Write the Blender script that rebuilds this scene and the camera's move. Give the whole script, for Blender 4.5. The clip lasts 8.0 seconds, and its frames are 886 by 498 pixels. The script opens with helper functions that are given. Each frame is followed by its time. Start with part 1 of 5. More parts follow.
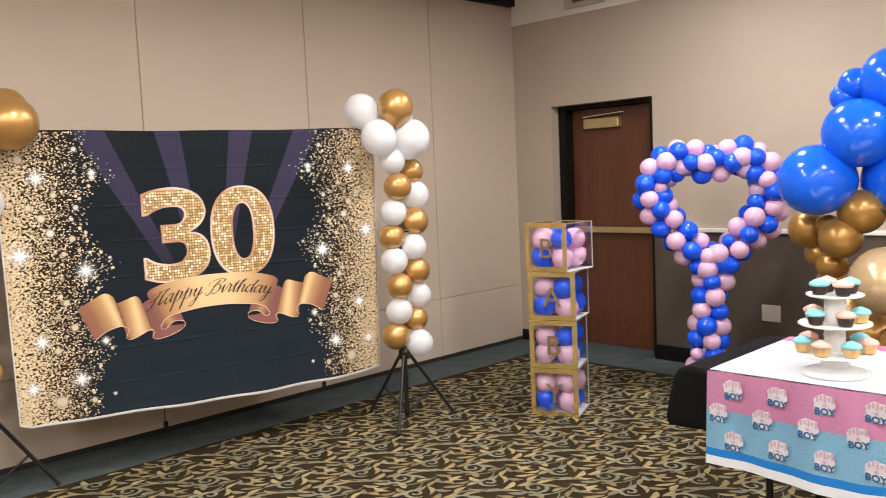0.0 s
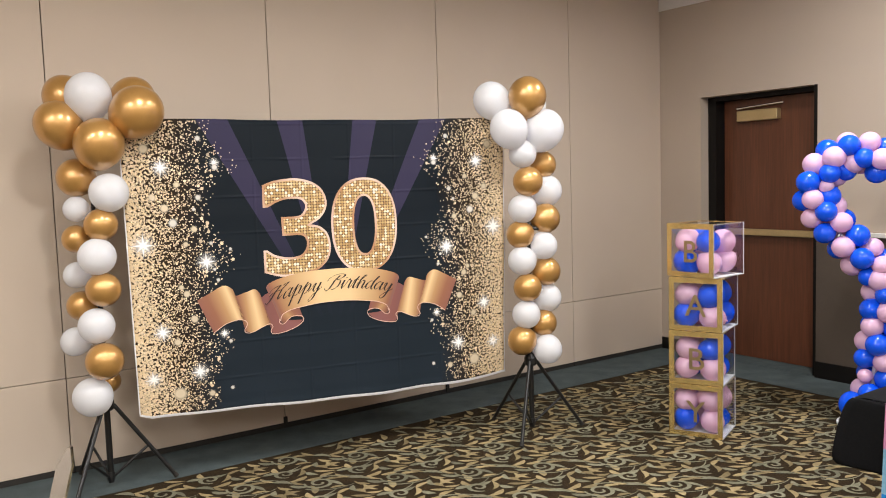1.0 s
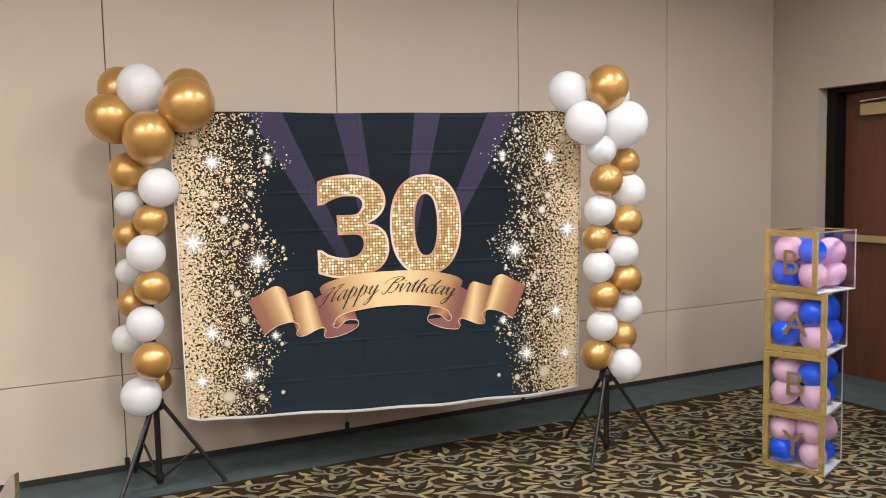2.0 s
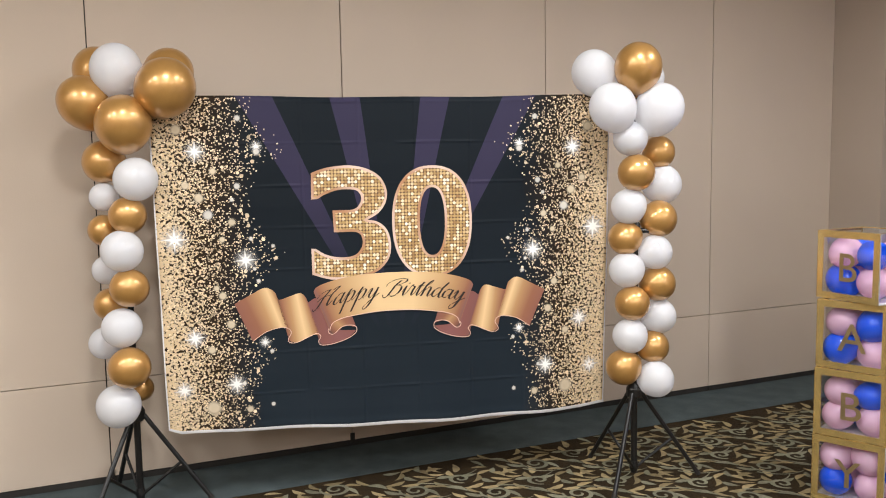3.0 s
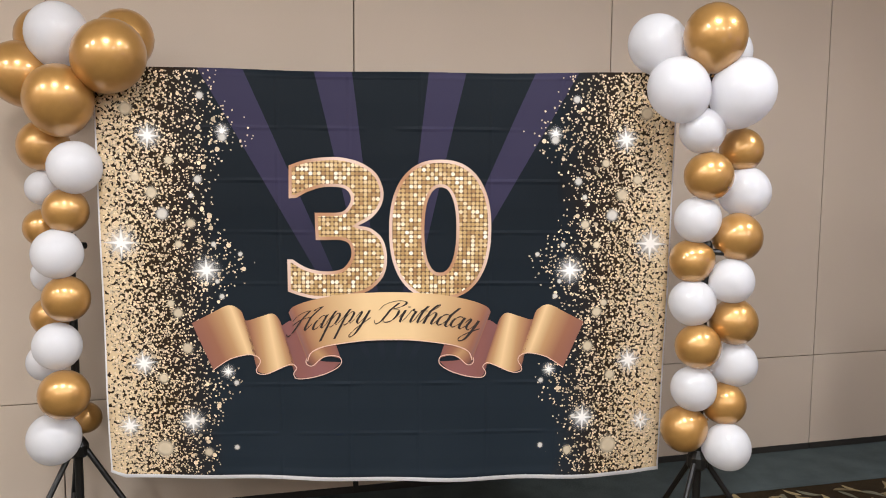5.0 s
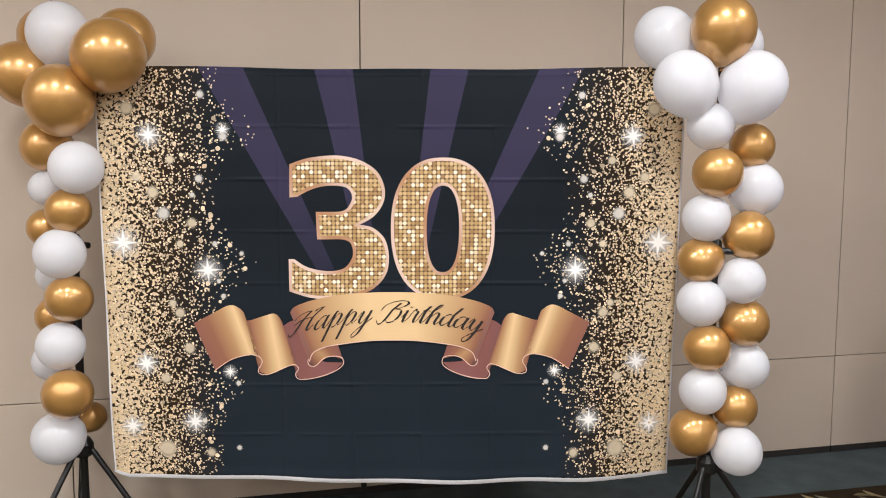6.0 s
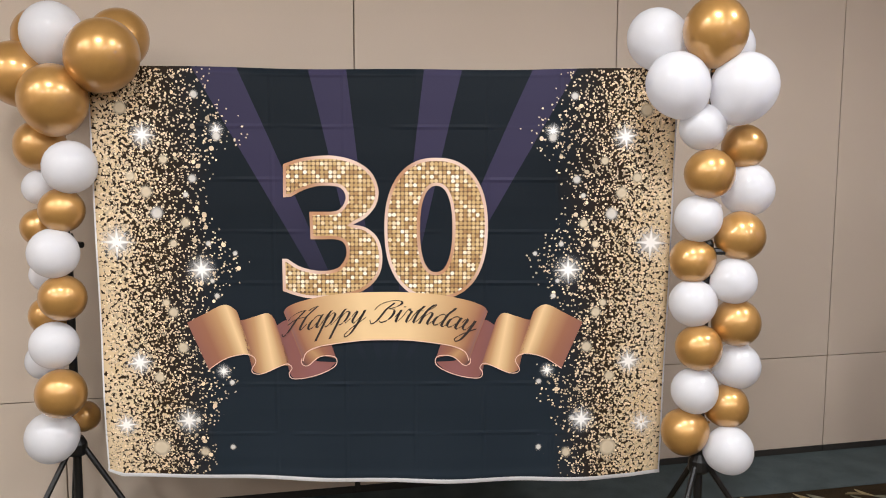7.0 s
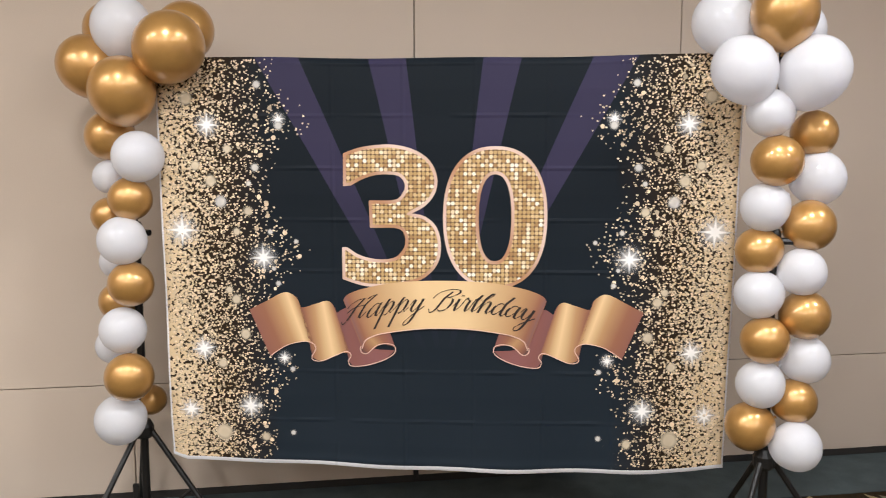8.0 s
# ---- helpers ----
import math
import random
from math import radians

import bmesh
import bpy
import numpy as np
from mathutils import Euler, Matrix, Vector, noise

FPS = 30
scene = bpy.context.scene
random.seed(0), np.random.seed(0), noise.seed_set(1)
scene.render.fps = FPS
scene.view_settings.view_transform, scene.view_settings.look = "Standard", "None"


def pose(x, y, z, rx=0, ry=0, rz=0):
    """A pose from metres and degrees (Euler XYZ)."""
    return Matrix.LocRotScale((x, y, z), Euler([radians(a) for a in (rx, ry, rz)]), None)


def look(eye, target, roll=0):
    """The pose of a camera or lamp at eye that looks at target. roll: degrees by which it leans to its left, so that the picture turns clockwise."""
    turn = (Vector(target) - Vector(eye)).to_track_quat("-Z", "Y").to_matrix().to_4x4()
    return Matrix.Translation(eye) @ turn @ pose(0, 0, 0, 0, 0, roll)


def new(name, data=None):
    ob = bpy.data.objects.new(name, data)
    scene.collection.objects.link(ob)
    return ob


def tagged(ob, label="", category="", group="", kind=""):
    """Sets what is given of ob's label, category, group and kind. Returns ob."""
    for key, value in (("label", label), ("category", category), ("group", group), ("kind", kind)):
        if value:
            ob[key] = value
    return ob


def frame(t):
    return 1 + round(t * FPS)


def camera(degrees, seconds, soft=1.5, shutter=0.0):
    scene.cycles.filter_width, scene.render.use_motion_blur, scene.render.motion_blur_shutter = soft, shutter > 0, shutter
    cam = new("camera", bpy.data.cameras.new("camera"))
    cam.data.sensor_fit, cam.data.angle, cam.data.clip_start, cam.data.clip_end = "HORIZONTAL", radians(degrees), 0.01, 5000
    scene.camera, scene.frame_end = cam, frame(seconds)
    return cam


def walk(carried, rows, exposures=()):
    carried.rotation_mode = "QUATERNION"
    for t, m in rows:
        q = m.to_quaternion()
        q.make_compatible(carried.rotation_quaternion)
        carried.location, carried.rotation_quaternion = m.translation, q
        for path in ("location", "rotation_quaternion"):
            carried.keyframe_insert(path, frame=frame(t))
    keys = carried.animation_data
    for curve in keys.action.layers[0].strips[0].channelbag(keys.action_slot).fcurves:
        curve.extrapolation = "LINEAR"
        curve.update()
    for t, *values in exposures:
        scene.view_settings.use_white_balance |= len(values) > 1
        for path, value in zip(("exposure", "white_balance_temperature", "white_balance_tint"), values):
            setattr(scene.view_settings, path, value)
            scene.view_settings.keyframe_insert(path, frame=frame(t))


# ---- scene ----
from mathutils.geometry import tessellate_polygon

cam = camera(56.2, 8.0, soft=1.0, shutter=0.2)
PATH = [
    (0, (-2.385, -4.875, 1.522), (-0.987, -3.455, 1.348), -2.5),
    (0.2, (-2.336, -4.88, 1.522), (-1.006, -3.396, 1.351), -2.4),
    (0.5, (-2.263, -4.81, 1.508), (-1.032, -3.243, 1.333), -2.3),
    (0.8, (-2.178, -4.736, 1.495), (-1.019, -3.114, 1.331), -1.9),
    (1, (-2.133, -4.678, 1.502), (-0.991, -3.045, 1.333), -1.8),
    (1.5, (-1.961, -4.597, 1.516), (-0.896, -2.913, 1.339), -1.7),
    (2, (-1.718, -4.552, 1.511), (-0.822, -2.772, 1.336), -1.2),
    (2.2, (-1.643, -4.533, 1.495), (-0.799, -2.728, 1.321), -1.3),
    (3.3, (-1.213, -4.153, 1.534), (-0.464, -2.31, 1.328), -0.6),
    (3.5, (-1.128, -4.099, 1.531), (-0.414, -2.241, 1.338), -0.3),
    (4, (-0.927, -3.947, 1.516), (-0.296, -2.06, 1.314), 0.1),
    (4.5, (-0.788, -3.725, 1.522), (-0.214, -1.821, 1.316), 0.2),
    (4.7, (-0.74, -3.683, 1.515), (-0.184, -1.773, 1.31), 0.3),
    (5.8, (-0.575, -3.616, 1.5), (-0.119, -1.68, 1.294), 0.2),
    (6, (-0.567, -3.628, 1.508), (-0.114, -1.691, 1.298), 0.1),
    (6.5, (-0.558, -3.627, 1.519), (-0.1, -1.692, 1.301), 0.2),
    (7, (-0.559, -3.638, 1.515), (-0.097, -1.704, 1.301), 0.2),
    (7.5, (-0.558, -3.638, 1.518), (-0.1, -1.705, 1.288), 0.3),
    (7.7, (-0.541, -3.64, 1.503), (-0.126, -1.696, 1.279), 0.1),
    (8, (-0.55, -3.635, 1.489), (-0.232, -1.673, 1.265), 0.0),
]
walk(cam, [(t, look(eye, target, roll)) for t, eye, target, roll in PATH], [
    (0.0, 0.22, 6950, 10), (1.0, 0.19, 6700, 9), (2.0, 0.15, 6550, 8), (3.5, 0.08, 6450, 9), (4.5, 0.04, 6400, 10), (6.0, 0.02, 6400, 10), (8.0, 0.02, 6400, 10)])

# ---- world and ceiling lamps ----
ROOM_X0, ROOM_X1, ROOM_Y0, CEIL = -5.0, 3.40, -9.0, 3.05
world = bpy.data.worlds.new("world")
scene.world = world
world.use_nodes = True
world.node_tree.nodes["Background"].inputs[0].default_value = (0.05, 0.05, 0.05, 1)
world.node_tree.nodes["Background"].inputs[1].default_value = 0.1
LAMP_W = 37.5
LAMP_XS = (-4.4, -2.8, -1.2, 0.4, 2.05)
LAMP_YS = (-2.4, -4.9, -7.4)
LAMP_SIZE = 0.34


# ---- materials ----
def rgb(c):
    return (c[0], c[1], c[2], 1.0)


def material(name, colour, rough=0.5, metal=0.0, vary=0.12, scale=6.0, grain=120.0, bump=0.0, sheen=0.0, coat=0.0, per_object=0.0, specular=0.5):
    m = bpy.data.materials.new(name)
    m.use_nodes = True
    nt = m.node_tree
    b = nt.nodes["Principled BSDF"]
    b.inputs["Roughness"].default_value = rough
    b.inputs["Metallic"].default_value = metal
    b.inputs["Sheen Weight"].default_value = sheen
    b.inputs["Coat Weight"].default_value = coat
    b.inputs["Coat Roughness"].default_value = 0.08
    b.inputs["Specular IOR Level"].default_value = specular
    tc = nt.nodes.new("ShaderNodeTexCoord")
    big = nt.nodes.new("ShaderNodeTexNoise")
    big.inputs["Scale"].default_value = scale
    big.inputs["Detail"].default_value = 4
    fine = nt.nodes.new("ShaderNodeTexNoise")
    fine.inputs["Scale"].default_value = grain
    fine.inputs["Detail"].default_value = 2
    nt.links.new(tc.outputs["Object"], big.inputs["Vector"])
    nt.links.new(tc.outputs["Object"], fine.inputs["Vector"])
    add = nt.nodes.new("ShaderNodeMath")
    add.operation = "ADD"
    nt.links.new(big.outputs["Fac"], add.inputs[0])
    nt.links.new(fine.outputs["Fac"], add.inputs[1])
    src = add.outputs[0]
    lo, hi = 0.75, 1.25
    if per_object:
        info = nt.nodes.new("ShaderNodeObjectInfo")
        mul = nt.nodes.new("ShaderNodeMath")
        mul.operation = "MULTIPLY_ADD"
        mul.inputs[1].default_value = per_object
        nt.links.new(info.outputs["Random"], mul.inputs[0])
        nt.links.new(src, mul.inputs[2])
        src = mul.outputs[0]
        hi += per_object
    rng = nt.nodes.new("ShaderNodeMapRange")
    rng.inputs["From Min"].default_value = lo
    rng.inputs["From Max"].default_value = hi
    rng.inputs["To Min"].default_value = 1 - vary
    rng.inputs["To Max"].default_value = 1 + vary
    nt.links.new(src, rng.inputs["Value"])
    mix = nt.nodes.new("ShaderNodeMix")
    mix.data_type = "RGBA"
    mix.blend_type = "MULTIPLY"
    mix.inputs["Factor"].default_value = 1.0
    mix.inputs["A"].default_value = rgb(colour)
    nt.links.new(rng.outputs["Result"], mix.inputs["B"])
    nt.links.new(mix.outputs["Result"], b.inputs["Base Color"])
    if bump:
        bp = nt.nodes.new("ShaderNodeBump")
        bp.inputs["Strength"].default_value = bump
        bp.inputs["Distance"].default_value = 0.002
        nt.links.new(fine.outputs["Fac"], bp.inputs["Height"])
        nt.links.new(bp.outputs["Normal"], b.inputs["Normal"])
    return m


def island_tint(m, lo, hi):
    """Multiply a material's colour by a value that differs from loose piece to loose piece."""
    nt = m.node_tree
    b = nt.nodes["Principled BSDF"]
    src = b.inputs["Base Color"].links[0].from_socket
    geo = nt.nodes.new("ShaderNodeNewGeometry")
    rng = nt.nodes.new("ShaderNodeMapRange")
    rng.inputs["To Min"].default_value = lo
    rng.inputs["To Max"].default_value = hi
    nt.links.new(geo.outputs["Random Per Island"], rng.inputs["Value"])
    mix = nt.nodes.new("ShaderNodeMix")
    mix.data_type = "RGBA"
    mix.blend_type = "MULTIPLY"
    mix.inputs["Factor"].default_value = 1.0
    nt.links.new(src, mix.inputs["A"])
    nt.links.new(rng.outputs["Result"], mix.inputs["B"])
    nt.links.new(mix.outputs["Result"], b.inputs["Base Color"])
    return m


M_PANEL = material("panel_fabric", (0.545, 0.445, 0.355), 0.85, vary=0.05, scale=1.5, grain=260, bump=0.35, sheen=0.1, per_object=0.1)
M_WALL = material("wall_vinyl", (0.445, 0.365, 0.295), 0.75, vary=0.05, scale=1.2, grain=300, bump=0.3)
M_FRIEZE = material("white_paint", (0.78, 0.76, 0.72), 0.6, vary=0.03)
M_CEIL = material("ceiling_tile", (0.74, 0.72, 0.68), 0.9, vary=0.05, grain=200, bump=0.5)
M_DARK_GAP = material("dark_seam", (0.02, 0.017, 0.014), 0.8)
M_WAINSCOT = material("dark_brown_laminate", (0.074, 0.056, 0.043), 0.5, vary=0.1, scale=3, grain=180, bump=0.1)
M_CARPET = material("brown_carpet", (0.026, 0.016, 0.0065), 0.95, vary=0.35, scale=14, grain=420, bump=1.0, specular=0.15)
M_BORDER = material("slate_carpet", (0.070, 0.088, 0.091), 0.95, vary=0.2, scale=8, grain=420, bump=0.9, specular=0.15)
M_LEAF = island_tint(material("carpet_leaf_yarn", (0.31, 0.24, 0.125), 0.95, vary=0.25, scale=30, grain=420, bump=1.0, specular=0.15), 0.55, 1.15)
M_SCROLL = island_tint(material("carpet_scroll_yarn", (0.20, 0.19, 0.13), 0.95, vary=0.25, scale=30, grain=420, bump=1.0, specular=0.15), 0.7, 1.15)
M_BLACK_METAL = material("black_painted_metal", (0.006, 0.0055, 0.0055), 0.42, metal=0.0, vary=0.2)
M_CHROME = material("brushed_chrome", (0.86, 0.87, 0.88), 0.14, metal=1.0, vary=0.08)
M_BRASS = material("brushed_brass", (0.55, 0.42, 0.22), 0.38, metal=0.7, vary=0.08)
M_JAMB = material("dark_bronze_frame", (0.006, 0.005, 0.0045), 0.5, vary=0.1, specular=0.2)
M_IVORY = material("ivory_plastic", (0.50, 0.47, 0.40), 0.4, vary=0.03)
M_WHITE = material("white_plastic", (0.82, 0.82, 0.82), 0.35, vary=0.03)
M_W_BALLOON = material("white_latex", (0.90, 0.90, 0.925), 0.18, vary=0.02, per_object=0.05)


def let_light_through(m, share, colour):
    """Thin latex: part of the light that meets it passes through."""
    nt = m.node_tree
    b = nt.nodes["Principled BSDF"]
    out = nt.nodes["Material Output"]
    tl = nt.nodes.new("ShaderNodeBsdfTranslucent")
    tl.inputs[0].default_value = rgb(colour)
    mx = nt.nodes.new("ShaderNodeMixShader")
    mx.inputs[0].default_value = share
    nt.links.new(b.outputs[0], mx.inputs[1])
    nt.links.new(tl.outputs[0], mx.inputs[2])
    nt.links.new(mx.outputs[0], out.inputs["Surface"])
    return m


let_light_through(M_W_BALLOON, 0.45, (0.90, 0.90, 0.93))
M_G_BALLOON = material("gold_chrome_latex", (0.53, 0.285, 0.085), 0.34, metal=0.55, coat=0.8, vary=0.05, per_object=0.25)
M_G_BALLOON.node_tree.nodes["Principled BSDF"].inputs["Coat Roughness"].default_value = 0.15
M_P_BALLOON = material("pink_latex", (0.92, 0.60, 0.79), 0.24, vary=0.03, per_object=0.1)
let_light_through(M_P_BALLOON, 0.35, (0.93, 0.60, 0.76))
M_B_BALLOON = material("royal_blue_latex", (0.002, 0.085, 0.78), 0.18, vary=0.05, per_object=0.2)
M_SKY_BALLOON = material("bright_blue_latex", (0.002, 0.115, 0.76), 0.16, vary=0.05, coat=0.2)
M_PEARL_GOLD = material("pearl_gold_latex", (0.58, 0.42, 0.24), 0.25, metal=0.35, vary=0.08)
M_DIRTYGOLD = material("antique_gold_latex", (0.36, 0.19, 0.05), 0.3, metal=0.45, vary=0.08, per_object=0.3)
M_BLACK_CLOTH = material("black_polyester", (0.005, 0.005, 0.0055), 0.85, vary=0.2, specular=0.1, bump=0.2)
M_GOLD_FOIL = material("gold_foil_card", (0.78, 0.57, 0.23), 0.24, metal=0.8, vary=0.15, scale=9)
M_LETTER_FOIL = material("dull_gold_foil", (0.38, 0.28, 0.145), 0.3, metal=0.7, vary=0.15, scale=9)
M_CLEAR_EDGE = material("folded_clear_plastic", (0.55, 0.56, 0.56), 0.2, vary=0.15, scale=14)
M_PLASTIC_WHITE = material("glossy_white_film", (0.62, 0.64, 0.68), 0.22, vary=0.04, scale=3)
M_PLASTIC_PINK = material("glossy_pink_film", (0.46, 0.185, 0.32), 0.25, vary=0.1, scale=4)
M_PLASTIC_SKY = material("glossy_sky_blue_film", (0.16, 0.33, 0.47), 0.25, vary=0.1, scale=4)
M_PLASTIC_BLUE = material("glossy_blue_film", (0.01, 0.17, 0.50), 0.25, vary=0.06)
M_LEAF_GREEN = material("green_leaf", (0.03, 0.08, 0.025), 0.5, vary=0.2)


def wood_material():
    m = material("cherry_veneer", (0.105, 0.035, 0.0165), 0.36, vary=0.2, scale=2, grain=60)
    nt = m.node_tree
    big, fine = [n for n in nt.nodes if n.type == "TEX_NOISE"][:2]
    tc = [n for n in nt.nodes if n.type == "TEX_COORD"][0]
    mp = nt.nodes.new("ShaderNodeMapping")
    mp.inputs["Scale"].default_value = (9, 9, 0.5)
    nt.links.new(tc.outputs["Object"], mp.inputs["Vector"])
    for n in (big, fine):
        nt.links.new(mp.outputs["Vector"], n.inputs["Vector"])
    fine.inputs["Scale"].default_value = 9
    return m


M_WOOD = wood_material()


def clear_film():
    """Thin clear film: mostly see-through, with a gloss."""
    m = bpy.data.materials.new("clear_film")
    m.use_nodes = True
    nt = m.node_tree
    out = nt.nodes["Material Output"]
    nt.nodes.remove(nt.nodes["Principled BSDF"])
    tr = nt.nodes.new("ShaderNodeBsdfTransparent")
    tr.inputs[0].default_value = (0.975, 0.98, 0.985, 1)
    gl = nt.nodes.new("ShaderNodeBsdfGlossy")
    gl.inputs["Roughness"].default_value = 0.06
    mx = nt.nodes.new("ShaderNodeMixShader")
    mx.inputs[0].default_value = 0.07
    nt.links.new(tr.outputs[0], mx.inputs[1])
    nt.links.new(gl.outputs[0], mx.inputs[2])
    nt.links.new(mx.outputs[0], out.inputs["Surface"])
    return m


M_FILM = clear_film()


def lamp_glow():
    m = bpy.data.materials.new("lamp_diffuser")
    m.use_nodes = True
    b = m.node_tree.nodes["Principled BSDF"]
    b.inputs["Base Color"].default_value = (0.9, 0.9, 0.88, 1)
    b.inputs["Emission Color"].default_value = (0.98, 0.985, 1.0, 1)
    b.inputs["Emission Strength"].default_value = 4.0
    return m


M_LAMP = lamp_glow()


# ---- mesh helpers ----
def part(name, bm, mat, parent=None, label="", smooth=False):
    me = bpy.data.meshes.new(name)
    if smooth:
        for f in bm.faces:
            f.smooth = True
    bm.to_mesh(me)
    bm.free()
    for one in (mat if isinstance(mat, (list, tuple)) else [mat]):
        me.materials.append(one)
    ob = new(name, me)
    ob.parent = parent
    if label:
        tagged(ob, label)
    return ob


def share(name, source, parent, m):
    """One more object on the mesh of source."""
    ob = new(name, source.data)
    ob.parent = parent
    ob.matrix_basis = m
    return ob


def empty(name, m=Matrix.Identity(4)):
    ob = new(name)
    ob.empty_display_size = 0.1
    ob.matrix_basis = m
    return ob


def box(bm, x0, x1, y0, y1, z0, z1, bevel=0.0):
    r = bmesh.ops.create_cube(bm, size=1, matrix=Matrix.Translation(((x0 + x1) / 2, (y0 + y1) / 2, (z0 + z1) / 2)) @ Matrix.Diagonal((x1 - x0, y1 - y0, z1 - z0, 1)))
    if bevel:
        edges = list({e for v in r["verts"] for e in v.link_edges})
        bmesh.ops.bevel(bm, geom=edges, offset=bevel, segments=2, affect="EDGES", profile=0.5)
    return bm


def box_bm(*a, **k):
    return box(bmesh.new(), *a, **k)


def rod(bm, a, b, r, n=10, r2=None):
    a, b = Vector(a), Vector(b)
    d = b - a
    m = Matrix.Translation((a + b) / 2) @ d.to_track_quat("Z", "Y").to_matrix().to_4x4()
    bmesh.ops.create_cone(bm, cap_ends=True, segments=n, radius1=r, radius2=r if r2 is None else r2, depth=d.length, matrix=m)
    return bm


def rod_bm(*a, **k):
    return rod(bmesh.new(), *a, **k)


def lathe(profile, n=24, bm=None, m=Matrix.Identity(4)):
    """Turn a profile of (radius, height) round the z axis."""
    bm = bm or bmesh.new()
    rings = []
    for r, z in profile:
        if r < 1e-6:
            rings.append([bm.verts.new(m @ Vector((0, 0, z)))])
        else:
            rings.append([bm.verts.new(m @ Vector((r * math.cos(2 * math.pi * k / n), r * math.sin(2 * math.pi * k / n), z))) for k in range(n)])
    for a, b in zip(rings, rings[1:]):
        for k in range(n):
            q = [a[k % len(a)], a[(k + 1) % len(a)], b[(k + 1) % len(b)], b[k % len(b)]]
            q = list(dict.fromkeys(q))
            if len(q) > 2:
                bm.faces.new(q)
    bmesh.ops.recalc_face_normals(bm, faces=bm.faces[:])
    return bm


def balloon_profile(steps=18):
    """A balloon of radius 1 with its neck down."""
    out = []
    for i in range(steps + 1):
        a = math.pi * i / steps
        r, z = math.sin(a), math.cos(a)
        if z < 0:
            z *= 1.0 + 0.14 * z * z
        out.append((max(r, 0.0), z))
    return out


BALLOON = {}


def balloon(parent, place, radius, mat, away=None, squash=1.0, knot=True):
    """A balloon at place, its knot pointing at `away`; all share one mesh a colour."""
    key = mat.name
    if key not in BALLOON:
        bm = lathe(balloon_profile(), 26)
        me = bpy.data.meshes.new("balloon")
        for f in bm.faces:
            f.smooth = True
        bm.to_mesh(me)
        bm.free()
        me.materials.append(mat)
        bk = lathe([(0.0, 0.02), (0.035, 0.0), (0.05, -0.03), (0.03, -0.06), (0.075, -0.12), (0.06, -0.125), (0.0, -0.08)], 9)
        mk = bpy.data.meshes.new("knot")
        bk.to_mesh(mk)
        bk.free()
        mk.materials.append(mat)
        BALLOON[key] = (me, mk)
    me, mk = BALLOON[key]
    ob = new("balloon", me)
    ob.parent = parent
    place = Vector(place)
    d = (place - Vector(away)) if away is not None else Vector((0, 0, 1))
    q = d.to_track_quat("Z", "Y").to_matrix().to_4x4()
    ob.matrix_basis = Matrix.Translation(place) @ q @ Matrix.Rotation(random.uniform(0, 6), 4, "Z") @ Matrix.Diagonal((radius, radius, radius * squash, 1))
    if knot:
        kn = new("knot", mk)
        kn.parent = ob
        kn.matrix_basis = Matrix.Translation((0, 0, -1.12))
    return ob


# ---- large structure ----
T = 0.15
SEAM_X0, PITCH = -1.311, 1.2235


def border_edge(x):
    """Where the plain border ends, a little wavy from the laying."""
    return -0.437 + 0.006 * math.sin(1.7 * x)


